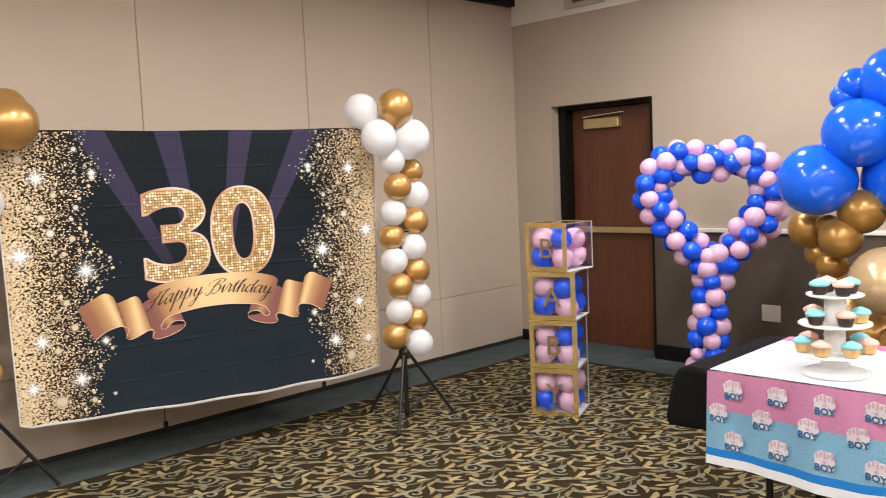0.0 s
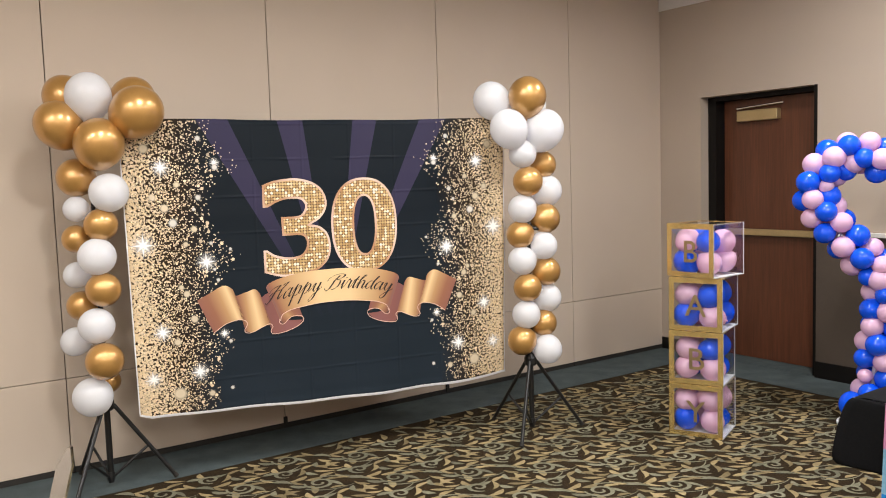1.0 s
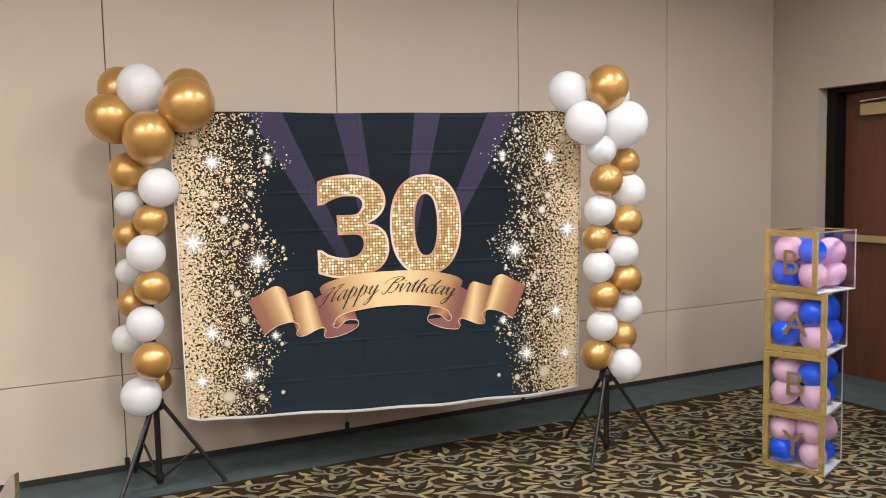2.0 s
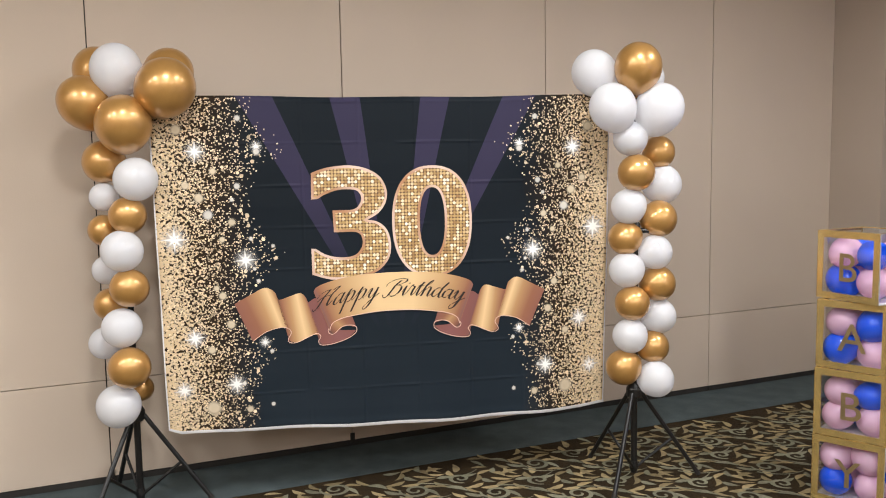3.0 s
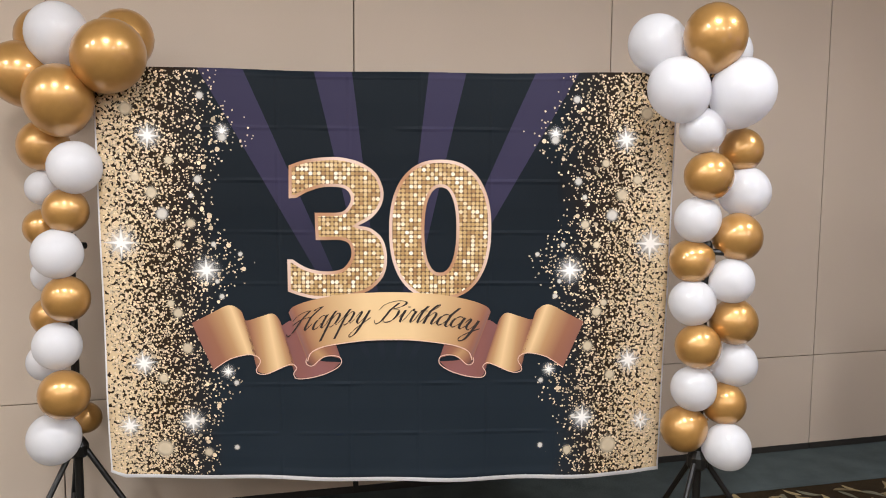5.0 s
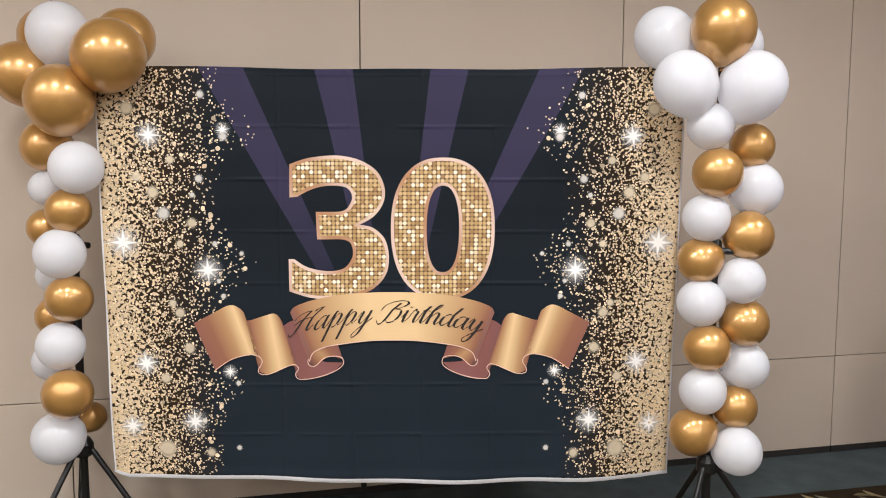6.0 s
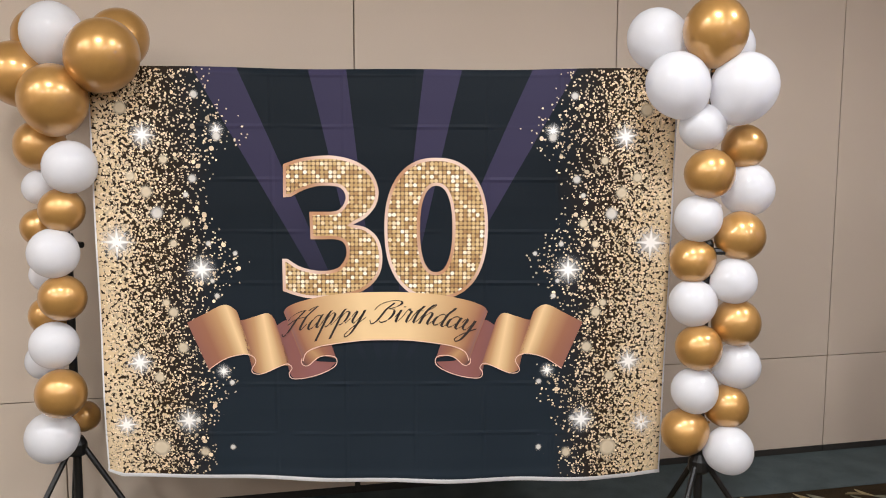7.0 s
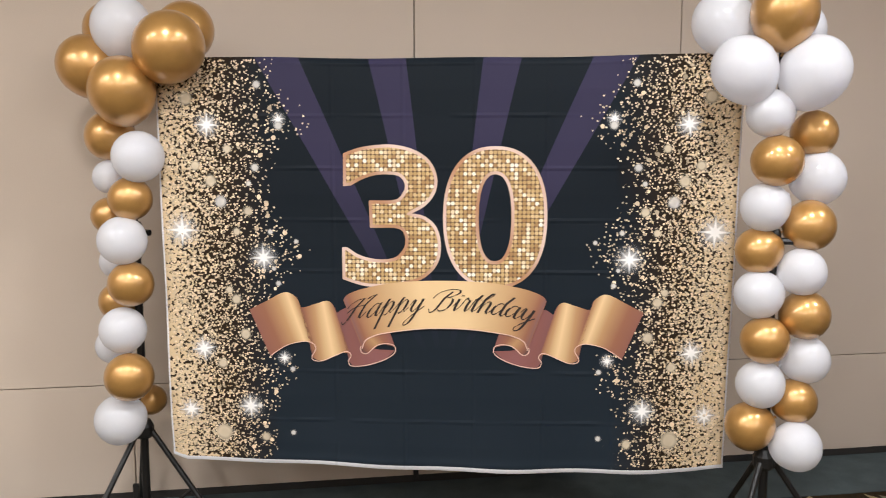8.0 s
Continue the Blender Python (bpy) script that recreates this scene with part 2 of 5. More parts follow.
def build_room():
    floor = part("floor", box_bm(ROOM_X0 - T, ROOM_X1 + 0.36, ROOM_Y0 - T, T, -0.12, 0.0), M_CARPET)
    tagged(floor, "brown patterned banquet carpet with leaves and scrolls", "floor", kind="structure")
    bm = bmesh.new()
    cuts = [ROOM_X0 + (2.975 - ROOM_X0) * k / 16 for k in range(17)] + [ROOM_X1]
    for x0, x1 in zip(cuts, cuts[1:]):
        ring = [(x0, 0.0), (x0, border_edge(x0)), (x1, border_edge(x1)), (x1, 0.0)]
        lo = [bm.verts.new((x, y, -0.01)) for x, y in ring]
        hi = [bm.verts.new((x, y, 0.003)) for x, y in ring]
        bm.faces.new(hi)
        bm.faces.new(lo[::-1])
        for k in range(4):
            bm.faces.new((lo[k], lo[(k + 1) % 4], hi[(k + 1) % 4], hi[k]))
    bmesh.ops.recalc_face_normals(bm, faces=bm.faces[:])
    box(bm, 2.975, ROOM_X1, ROOM_Y0, border_edge(ROOM_X1), -0.01, 0.003)
    border = part("floor_border", bm, M_BORDER)
    tagged(border, "plain slate grey carpet border along the walls", "floor", kind="structure")
    ceil = part("ceiling", box_bm(ROOM_X0 - T, ROOM_X1 + T, ROOM_Y0 - T, T, CEIL, CEIL + 0.12), M_CEIL)
    tagged(ceil, "off-white ceiling with round downlights", "ceiling", kind="structure")
    # folding partition: dark core with panels hung before it
    north = part("wall_north", box_bm(ROOM_X0 - T, ROOM_X1 + T, 0.03, T, 0.0, CEIL), M_DARK_GAP)
    tagged(north, "beige folding partition of tall fabric panels", "wall", kind="structure")
    xs = [ROOM_X0] + [SEAM_X0 + PITCH * k for k in range(-3, 4)] + [ROOM_X1]
    xs = [x for i, x in enumerate(xs) if i in (0, len(xs) - 1) or ROOM_X0 + 0.1 < x < ROOM_X1 - 0.1]
    for i, (a, b) in enumerate(zip(xs, xs[1:])):
        g = 0.002
        y = 0.0
        lower = box_bm(a + 0.003, b - g, y, 0.03, 0.035, 0.5115, bevel=0.002)
        part("lower_panel", lower, M_PANEL, north)
        upper = box_bm(a + 0.003, b - g, y, 0.03, 0.5155, 2.985, bevel=0.002)
        part("upper_panel", upper, M_PANEL, north)
        part("floor_sweep", box_bm(a + 0.003, b - 0.003, -0.004, 0.03, 0.004, 0.034), M_DARK_GAP, north, "black rubber floor sweep")
        if i in (1, 2, 3, 4):
            part("latch", box_bm(b - 0.012, b + 0.012, -0.014, 0.0, 0.01, 0.075, bevel=0.003), M_DARK_GAP, north, "black latch at a panel joint")
    track = part("ceiling_track", box_bm(ROOM_X0, ROOM_X1, -0.05, 0.03, 2.99, CEIL), M_JAMB)
    tagged(track, "dark metal track above the folding partition", "track", kind="structure")
    # east wall with the door opening
    D0, D1, DH = -1.393, -0.405, 2.078
    TE = 0.36
    bm = bmesh.new()
    box(bm, ROOM_X1, ROOM_X1 + TE, D1, 0.03, 0, CEIL)
    box(bm, ROOM_X1, ROOM_X1 + TE, D0, D1, DH, CEIL)
    box(bm, ROOM_X1, ROOM_X1 + TE, ROOM_Y0, D0, 0, CEIL)
    east = part("wall_east", bm, M_WALL)
    tagged(east, "beige vinyl-covered wall with a doorway", "wall", kind="structure")
    fr = part("trim_frieze", box_bm(ROOM_X1 - 0.012, ROOM_X1, ROOM_Y0, 0.0, 2.82, CEIL), M_FRIEZE)
    tagged(fr, "white painted band above the beige wall", "trim", kind="structure")
    wb = bmesh.new()
    box(wb, ROOM_X1 - 0.03, ROOM_X1, ROOM_Y0, D0 - 0.015, 0.12, 1.02)
    w = part("wainscot", wb, M_WAINSCOT)
    tagged(w, "dark brown wainscot panel below a white rail", "wainscot", kind="structure")
    rail = part("trim_rail", box_bm(ROOM_X1 - 0.05, ROOM_X1, ROOM_Y0, D0 - 0.005, 1.02, 1.05, bevel=0.005), M_FRIEZE)
    tagged(rail, "white chair rail on the wainscot", "trim", kind="structure")
    base = part("baseboard", box_bm(ROOM_X1 - 0.042, ROOM_X1, ROOM_Y0, D0 - 0.012, 0.0, 0.12, bevel=0.004), M_JAMB)
    tagged(base, "dark vinyl baseboard", "baseboard", kind="structure")
    base2 = part("baseboard", box_bm(ROOM_X1 - 0.012, ROOM_X1, D1 + 0.002, -0.006, 0.0, 0.1), M_JAMB)
    tagged(base2, "dark vinyl baseboard beside the door", "baseboard", kind="structure")
    for name, dims in (("wall_south", (ROOM_X0 - T, ROOM_X1 + T, ROOM_Y0 - T, ROOM_Y0, 0, CEIL)), ("wall_west", (ROOM_X0 - T, ROOM_X0, ROOM_Y0, 0.03, 0, CEIL))):
        tagged(part(name, box_bm(*dims), M_WALL), "plain beige wall", "wall", kind="structure")
    # door set deep in its dark frame
    x = ROOM_X1 + 0.20
    door = part("door_1", box_bm(x, x + 0.045, D0 + 0.03, D1 - 0.077, 0.008, DH - 0.036, bevel=0.002), M_WOOD)
    tagged(door, "closed reddish-brown wooden door with a brass push bar", "door", kind="structure")
    part("jamb", box_bm(ROOM_X1 + 0.095, x + 0.09, D1 - 0.075, D1, 0, DH), M_JAMB, door, "dark bronze door jamb")
    part("jamb", box_bm(ROOM_X1 + 0.004, x + 0.09, D0, D0 + 0.028, 0, DH), M_JAMB, door)
    part("head_jamb", box_bm(ROOM_X1 + 0.095, x + 0.09, D0 + 0.028, D1 - 0.075, DH - 0.034, DH), M_JAMB, door)
    part("backing", box_bm(x + 0.092, x + 0.12, D0, D1, 0, DH), M_JAMB, door)
    bar = part("push_bar", box_bm(x - 0.055, x - 0.02, D0 + 0.055, D1 - 0.11, 0.985, 1.035, bevel=0.006), M_BRASS, door, "brass push bar")
    for y in (D0 + 0.09, D1 - 0.16):
        part("bracket", box_bm(x - 0.03, x, y - 0.03, y + 0.03, 0.99, 1.03, bevel=0.003), M_BRASS, bar)
    cl = part("door_closer", box_bm(x - 0.06, x, -0.985, -0.635, 1.872, 1.955, bevel=0.006), M_BRASS, door, "tan door closer")
    part("closer_arm", rod_bm((x - 0.03, -0.62, 1.975), (x - 0.03, -1.02, 1.995), 0.009), M_CHROME, cl)
    part("threshold", box_bm(ROOM_X1 + 0.002, x + 0.06, D0 + 0.028, D1 - 0.077, 0.0, 0.006), M_BORDER, door, "slate carpet threshold")


build_room()


def build_ceiling_lamps():
    for x in LAMP_XS:
        for y in LAMP_YS:
            th = empty("ceiling_light", Matrix.Translation((x, y, CEIL)))
            tagged(th, "round recessed ceiling downlight with a white ring", "ceiling light", group="ceiling lights")
            h = LAMP_SIZE / 2
            part("ring", lathe([(h, 0.0), (h + 0.03, 0.0), (h + 0.028, -0.012), (h + 0.004, -0.016), (h, -0.004)], 28), M_WHITE, th)
            part("diffuser", lathe([(0.0, -0.001), (h, -0.001), (h, -0.005), (0.0, -0.006)], 28), M_LAMP, th, "glowing white diffuser")
            lamp = bpy.data.lights.new("ceiling_lamp", "AREA")
            lamp.shape, lamp.size, lamp.energy, lamp.color = "DISK", LAMP_SIZE - 0.02, LAMP_W, (0.98, 0.985, 1.0)
            ob = new("ceiling_lamp", lamp)
            ob.matrix_basis = Matrix.Translation((x, y, CEIL - 0.012))


build_ceiling_lamps()

# ---- the banner ----
BC, BU, BN = Vector((-0.0686, -0.697, 0)), Vector((0.9776, -0.2105, 0)), Vector((-0.2105, -0.9776, 0))
BW, BH = 1.045, 1.504


def banner_point(u, v, lift=0.0):
    """A place on the hanging cloth: u across from its middle, v up from its hem, both in metres."""
    k = 1 - v / BH
    east, west = max(0.0, u / BW), max(0.0, -u / BW)
    z = 0.333 + v
    top = max(0.0, 1 - k / 0.1)
    z += top * (0.006 * abs(u / BW) ** 1.5 - 0.006 * (1 - (u / BW) ** 2) + 0.002 * math.sin(9 * u + 1))
    low = max(0.0, (k - 0.86) / 0.14)
    z += low * (0.016 * math.sin(2.2 * u - 2.4) + 0.004 * math.sin(13 * u + 1))
    off = -0.004 - 0.03 * k ** 3 * east + 0.022 * k * k * west * (1 - k) + 0.0012 * math.sin(7 * u + 2) * k + 0.006 * k * (abs(u) / BW) ** 6 * math.sin(9 * v + u)
    off += 0.006 * math.sin(12 * u) * low
    if k > 0.985:
        off += 0.008 * (k - 0.985) / 0.015
    corner = max(0.0, west - 0.95) / 0.05 * max(0.0, k - 0.95) / 0.05
    z += 0.022 * corner
    z += 0.012 * max(0.0, east - 0.9) / 0.1 * low
    return BC + BU * (u * (1 - 0.019 * k)) + BN * (off + lift) + Vector((0, 0, z))


def nodes_of(name):
    m = bpy.data.materials.new(name)
    m.use_nodes = True
    nt = m.node_tree

    def node(kind, **ins):
        n = nt.nodes.new(kind)
        for k, v in ins.items():
            n.inputs[k].default_value = v
        return n

    def maths(op, a, b=None, c=None, clamp=False):
        n = nt.nodes.new("ShaderNodeMath")
        n.operation, n.use_clamp = op, clamp
        for i, s in enumerate((a, b, c)):
            if s is None:
                continue
            if isinstance(s, (int, float)):
                n.inputs[i].default_value = s
            else:
                nt.links.new(s, n.inputs[i])
        return n.outputs[0]

    def mixed(f, a, b):
        n = nt.nodes.new("ShaderNodeMix")
        n.data_type = "RGBA"
        for key, s in (("Factor", f), ("A", a), ("B", b)):
            if isinstance(s, tuple):
                n.inputs[key].default_value = rgb(s)
            elif isinstance(s, (int, float)):
                n.inputs[key].default_value = s
            else:
                nt.links.new(s, n.inputs[key])
        return n.outputs["Result"]

    return m, nt, nt.nodes["Principled BSDF"], node, maths, mixed


def fold_relief(nt, node, maths, b, sx, sy):
    """Fold creases of a cloth kept folded: broken ridges on a grid, fields tilted between them, fine weave."""
    uvn = node("ShaderNodeUVMap")
    nz = node("ShaderNodeTexNoise", Scale=2.6, Detail=2.0)
    nt.links.new(uvn.outputs[0], nz.inputs["Vector"])
    weak = node("ShaderNodeTexNoise", Scale=6.5, Detail=1.0)
    nt.links.new(uvn.outputs[0], weak.inputs["Vector"])
    gate = maths("MULTIPLY_ADD", weak.outputs["Fac"], 3.6, -1.25, clamp=True)
    out = maths("MULTIPLY", nz.outputs["Fac"], 1.2)
    for s, step, shift, amount in ((sx, 0.2575, 0.02, 0.8), (sy, 0.187, 0.105, 1.0)):
        f = maths("FRACT", maths("MULTIPLY_ADD", s, 1 / step, shift / step + 20))
        d = maths("ABSOLUTE", maths("SUBTRACT", f, 0.5))
        ridge = maths("SUBTRACT", 1.0, maths("MULTIPLY", d, step / 0.010), clamp=True)
        ridge = maths("MULTIPLY", maths("MULTIPLY", ridge, gate), 0.62 * amount)
        slope = maths("MULTIPLY", maths("ABSOLUTE", maths("SUBTRACT", f, 0.5)), 0.75 * amount)
        out = maths("ADD", out, maths("ADD", ridge, slope))
    weave = node("ShaderNodeTexNoise", Scale=420.0, Detail=1.0)
    nt.links.new(uvn.outputs[0], weave.inputs["Vector"])
    out = maths("ADD", out, maths("MULTIPLY", weave.outputs["Fac"], 0.05))
    bp = node("ShaderNodeBump", Strength=1.0, Distance=0.0042)
    nt.links.new(out, bp.inputs["Height"])
    nt.links.new(bp.outputs["Normal"], b.inputs["Normal"])


def glitter_front(v):
    """How far the glitter reaches in from the side edge at a height: three bulges."""
    return 0.375 + 0.125 * math.exp(-((v - 1.28) / 0.10) ** 2) + 0.125 * math.exp(-((v - 0.80) / 0.11) ** 2) + 0.085 * math.exp(-((v - 0.375) / 0.12) ** 2) + 0.02 * math.exp(-((v - 1.5) / 0.08) ** 2)


def banner_cloth():
    """Printed cloth: near-black teal with violet beams, running to brown and then plain gold at its sides; the map is in metres."""
    m, nt, b, node, maths, mixed = nodes_of("printed_banner_cloth")
    uv = node("ShaderNodeUVMap")
    sep = node("ShaderNodeSeparateXYZ")
    nt.links.new(uv.outputs[0], sep.inputs[0])
    u, v = sep.outputs[0], sep.outputs[1]
    # beams fan out from a point behind the numerals
    du, dv = u, maths("SUBTRACT", v, 0.30)
    lean = maths("DIVIDE", maths("ABSOLUTE", du), maths("MAXIMUM", dv, 0.05))
    inner = maths("LESS_THAN", maths("ABSOLUTE", maths("SUBTRACT", lean, 0.170)), 0.056)
    outer = maths("LESS_THAN", maths("ABSOLUTE", maths("SUBTRACT", lean, 0.500)), 0.066)
    beam = maths("MULTIPLY", maths("ADD", inner, outer), maths("GREATER_THAN", dv, 0.1))
    fade = maths("MULTIPLY_ADD", v, 1.6, -0.7, clamp=True)
    ground = mixed(maths("MULTIPLY", v, 1.0, clamp=True), (0.0155, 0.023, 0.032), (0.0072, 0.0108, 0.0152))
    col = mixed(maths("MULTIPLY", beam, fade), ground, (0.036, 0.031, 0.064))
    e = maths("SUBTRACT", BW, maths("ABSOLUTE", u))
    nz = node("ShaderNodeTexNoise", Scale=5.0, Detail=2.0)
    nt.links.new(uv.outputs[0], nz.inputs["Vector"])
    soft = maths("MULTIPLY_ADD", nz.outputs["Fac"], 0.12, -0.06)
    near = maths("MULTIPLY", maths("SUBTRACT", 0.42, maths("ADD", e, soft)), 5.0, clamp=True)
    col = mixed(near, col, (0.024, 0.0135, 0.0065))
    # gold breaks through in squiggles and closes towards the edge
    sq = node("ShaderNodeTexNoise", Scale=78.0, Detail=1.0)
    nt.links.new(uv.outputs[0], sq.inputs["Vector"])
    bar = maths("MULTIPLY_ADD", maths("ADD", e, soft), 1.0, 0.38)
    bar = maths("SUBTRACT", bar, maths("MULTIPLY", maths("GREATER_THAN", u, 0.0), 0.008))
    bar = maths("SUBTRACT", bar, maths("MULTIPLY", maths("SUBTRACT", 1.0, v, clamp=True), 0.04))
    gold = maths("MULTIPLY", maths("SUBTRACT", sq.outputs["Fac"], bar), 16.0, clamp=True)
    tone = mixed(nz.outputs["Fac"], (0.60, 0.42, 0.22), (0.80, 0.65, 0.45))
    col = mixed(gold, col, tone)
    hem = maths("MAXIMUM", maths("LESS_THAN", v, 0.013), maths("LESS_THAN", e, 0.006))
    col = mixed(hem, col, (0.86, 0.85, 0.87))
    nt.links.new(col, b.inputs["Base Color"])
    b.inputs["Roughness"].default_value = 0.58
    b.inputs["Specular IOR Level"].default_value = 0.12
    fold_relief(nt, node, maths, b, u, v)
    return m


def faded_print(name, colour, rays):
    """Pale print that fades out from its middle, with eight rays or none; its map runs from -1 to 1."""
    m, nt, b, node, maths, mixed = nodes_of(name)
    uv = node("ShaderNodeUVMap")
    sep = node("ShaderNodeSeparateXYZ")
    nt.links.new(uv.outputs[0], sep.inputs[0])
    x, y = sep.outputs[0], sep.outputs[1]
    far = maths("SQRT", maths("ADD", maths("MULTIPLY", x, x), maths("MULTIPLY", y, y)))
    left = maths("SUBTRACT", 1.0, far, clamp=True)
    if rays:
        cover = maths("MULTIPLY", maths("POWER", left, 1.9), 0.85, clamp=True)
        p, q = maths("MULTIPLY", maths("ADD", x, y), 0.7071), maths("MULTIPLY", maths("SUBTRACT", x, y), 0.7071)
        for line, reach in ((x, 1.0), (y, 1.0), (p, 0.7), (q, 0.7)):
            thin = maths("SUBTRACT", 1.0, maths("DIVIDE", maths("ABSOLUTE", line), maths("MULTIPLY_ADD", left, 0.11, 0.006)), clamp=True)
            cover = maths("ADD", cover, maths("MULTIPLY", thin, maths("MULTIPLY", maths("SUBTRACT", reach, far, clamp=True), 1.25, clamp=True)), clamp=True)
    else:
        cover = maths("MULTIPLY", maths("POWER", maths("MULTIPLY", left, 1.7, clamp=True), 1.4), 0.62)
    b.inputs["Base Color"].default_value = rgb(colour)
    b.inputs["Roughness"].default_value = 0.6
    tr = node("ShaderNodeBsdfTransparent")
    mx = node("ShaderNodeMixShader")
    nt.links.new(cover, mx.inputs[0])
    nt.links.new(tr.outputs[0], mx.inputs[1])
    nt.links.new(b.outputs[0], mx.inputs[2])
    nt.links.new(mx.outputs[0], nt.nodes["Material Output"].inputs["Surface"])
    return m


def sequin_print():
    m, nt, b, node, maths, mixed = nodes_of("sequin_print")
    uv = node("ShaderNodeUVMap")
    vo = node("ShaderNodeTexVoronoi", Scale=66.0, Randomness=0.0)
    vo.voronoi_dimensions = "2D"
    nt.links.new(uv.outputs[0], vo.inputs["Vector"])
    csep = node("ShaderNodeSeparateColor")
    nt.links.new(vo.outputs["Color"], csep.inputs[0])
    ramp = node("ShaderNodeValToRGB")
    r = ramp.color_ramp
    r.elements[0].color, r.elements[1].color = (0.36, 0.19, 0.07, 1), (0.92, 0.86, 0.72, 1)
    for p, c in ((0.25, (0.50, 0.31, 0.12, 1)), (0.5, (0.60, 0.40, 0.17, 1)), (0.74, (0.68, 0.49, 0.25, 1)), (0.86, (0.84, 0.70, 0.47, 1))):
        r.elements.new(p).color = c
    nt.links.new(csep.outputs[0], ramp.inputs[0])
    dot = maths("LESS_THAN", vo.outputs["Distance"], 0.47)
    col = mixed(dot, (0.13, 0.065, 0.026), ramp.outputs[0])
    nt.links.new(col, b.inputs["Base Color"])
    b.inputs["Roughness"].default_value = 0.6
    return m


def ribbon_print(name, stops):
    """Printed ribbon: a colour ramp along the ribbon's length."""
    m, nt, b, node, maths, mixed = nodes_of(name)
    uv = node("ShaderNodeUVMap")
    sep = node("ShaderNodeSeparateXYZ")
    nt.links.new(uv.outputs[0], sep.inputs[0])
    ramp = node("ShaderNodeValToRGB")
    r = ramp.color_ramp
    r.elements[0].position, r.elements[0].color = stops[0][0], rgb(stops[0][1])
    r.elements[1].position, r.elements[1].color = stops[-1][0], rgb(stops[-1][1])
    for p, c in stops[1:-1]:
        r.elements.new(p).color = rgb(c)
    nt.links.new(sep.outputs[0], ramp.inputs[0])
    nt.links.new(ramp.outputs[0], b.inputs["Base Color"])
    b.inputs["Roughness"].default_value = 0.6
    return m


PALE, GOLD, COPPER, ROSE, DEEP = (0.78, 0.54, 0.28), (0.47, 0.26, 0.115), (0.29, 0.115, 0.062), (0.225, 0.08, 0.066), (0.085, 0.036, 0.036)


def catmull(pts, n):
    """n + 1 even steps along a smooth line through pts."""
    out = []
    for i in range(n + 1):
        s = i / n * (len(pts) - 1)
        k = min(int(s), len(pts) - 2)
        f = s - k
        p = [Vector(pts[max(0, min(len(pts) - 1, j))]) for j in (k - 1, k, k + 1, k + 2)]
        out.append(0.5 * (2 * p[1] + f * (p[2] - p[0]) + f * f * (2 * p[0] - 5 * p[1] + 4 * p[2] - p[3]) + f ** 3 * (3 * p[1] - p[0] - 3 * p[2] + p[3])))
    return out


def strip(top, bottom, lift, n=28, rows=5):
    """A flat strip of the print between two smooth lines, with a map along its length."""
    bm = bmesh.new()
    lay = bm.loops.layers.uv.new("UVMap")
    a, b = catmull(top, n), catmull(bottom, n)
    grid = []
    for i in range(n + 1):
        grid.append([(bm.verts.new(banner_point(*(a[i].lerp(b[i], j / rows)), lift)), (i / n, j / rows)) for j in range(rows + 1)])
    for i in range(n):
        for j in range(rows):
            q = [grid[i][j], grid[i][j + 1], grid[i + 1][j + 1], grid[i + 1][j]]
            f = bm.faces.new([x[0] for x in q])
            for lp, x in zip(f.loops, q):
                lp[lay].uv = x[1]
    return bm


def outline(points, width, lift):
    bm = bmesh.new()
    row = []
    for i, p in enumerate(points):
        d = (points[min(i + 1, len(points) - 1)] - points[max(i - 1, 0)]).normalized()
        nrm = Vector((-d.y, d.x)) * width / 2
        row.append((bm.verts.new(banner_point(*(p + nrm), lift)), bm.verts.new(banner_point(*(p - nrm), lift))))
    for a, b in zip(row, row[1:]):
        bm.faces.new((a[0], a[1], b[1], b[0]))
    return bm


def glyphs(text, size, bold=0.0, shear=0.0, depth=0.0, resolution=14):
    """Flat mesh data of a text in the built-in font."""
    cu = bpy.data.curves.new("lettering", "FONT")
    cu.body, cu.size, cu.offset, cu.shear, cu.extrude, cu.resolution_u = text, size, bold, shear, depth, resolution
    cu.align_x = "CENTER"
    ob = bpy.data.objects.new("lettering", cu)
    scene.collection.objects.link(ob)
    dg = bpy.context.evaluated_depsgraph_get()
    me = bpy.data.meshes.new_from_object(ob.evaluated_get(dg))
    bpy.data.objects.remove(ob)
    return me


def inset(ring, width):
    """A closed outline moved inwards by a width; the outline runs clockwise."""
    out = []
    n = len(ring)
    for i, p in enumerate(ring):
        a, c = (p - ring[i - 1]).normalized(), (ring[(i + 1) % n] - p).normalized()
        na, nc = Vector((a.y, -a.x)), Vector((c.y, -c.x))
        mid = (na + nc)
        out.append(p + mid * width / max(0.35, 0.5 * mid.length_squared))
    return out


def printed_area(ring, lift):
    """A flat area of the print inside an outline, with a map in metres."""
    bm = bmesh.new()
    lay = bm.loops.layers.uv.new("UVMap")
    vs = [bm.verts.new(banner_point(p.x, p.y, lift)) for p in ring]
    at = dict(zip(vs, ring))
    for tri in tessellate_polygon([[Vector((p.x, p.y, 0)) for p in ring]]):
        f = bm.faces.new([vs[k] for k in tri])
        for lp in f.loops:
            lp[lay].uv = at[lp.vert]
    bmesh.ops.recalc_face_normals(bm, faces=bm.faces[:])
    return bm


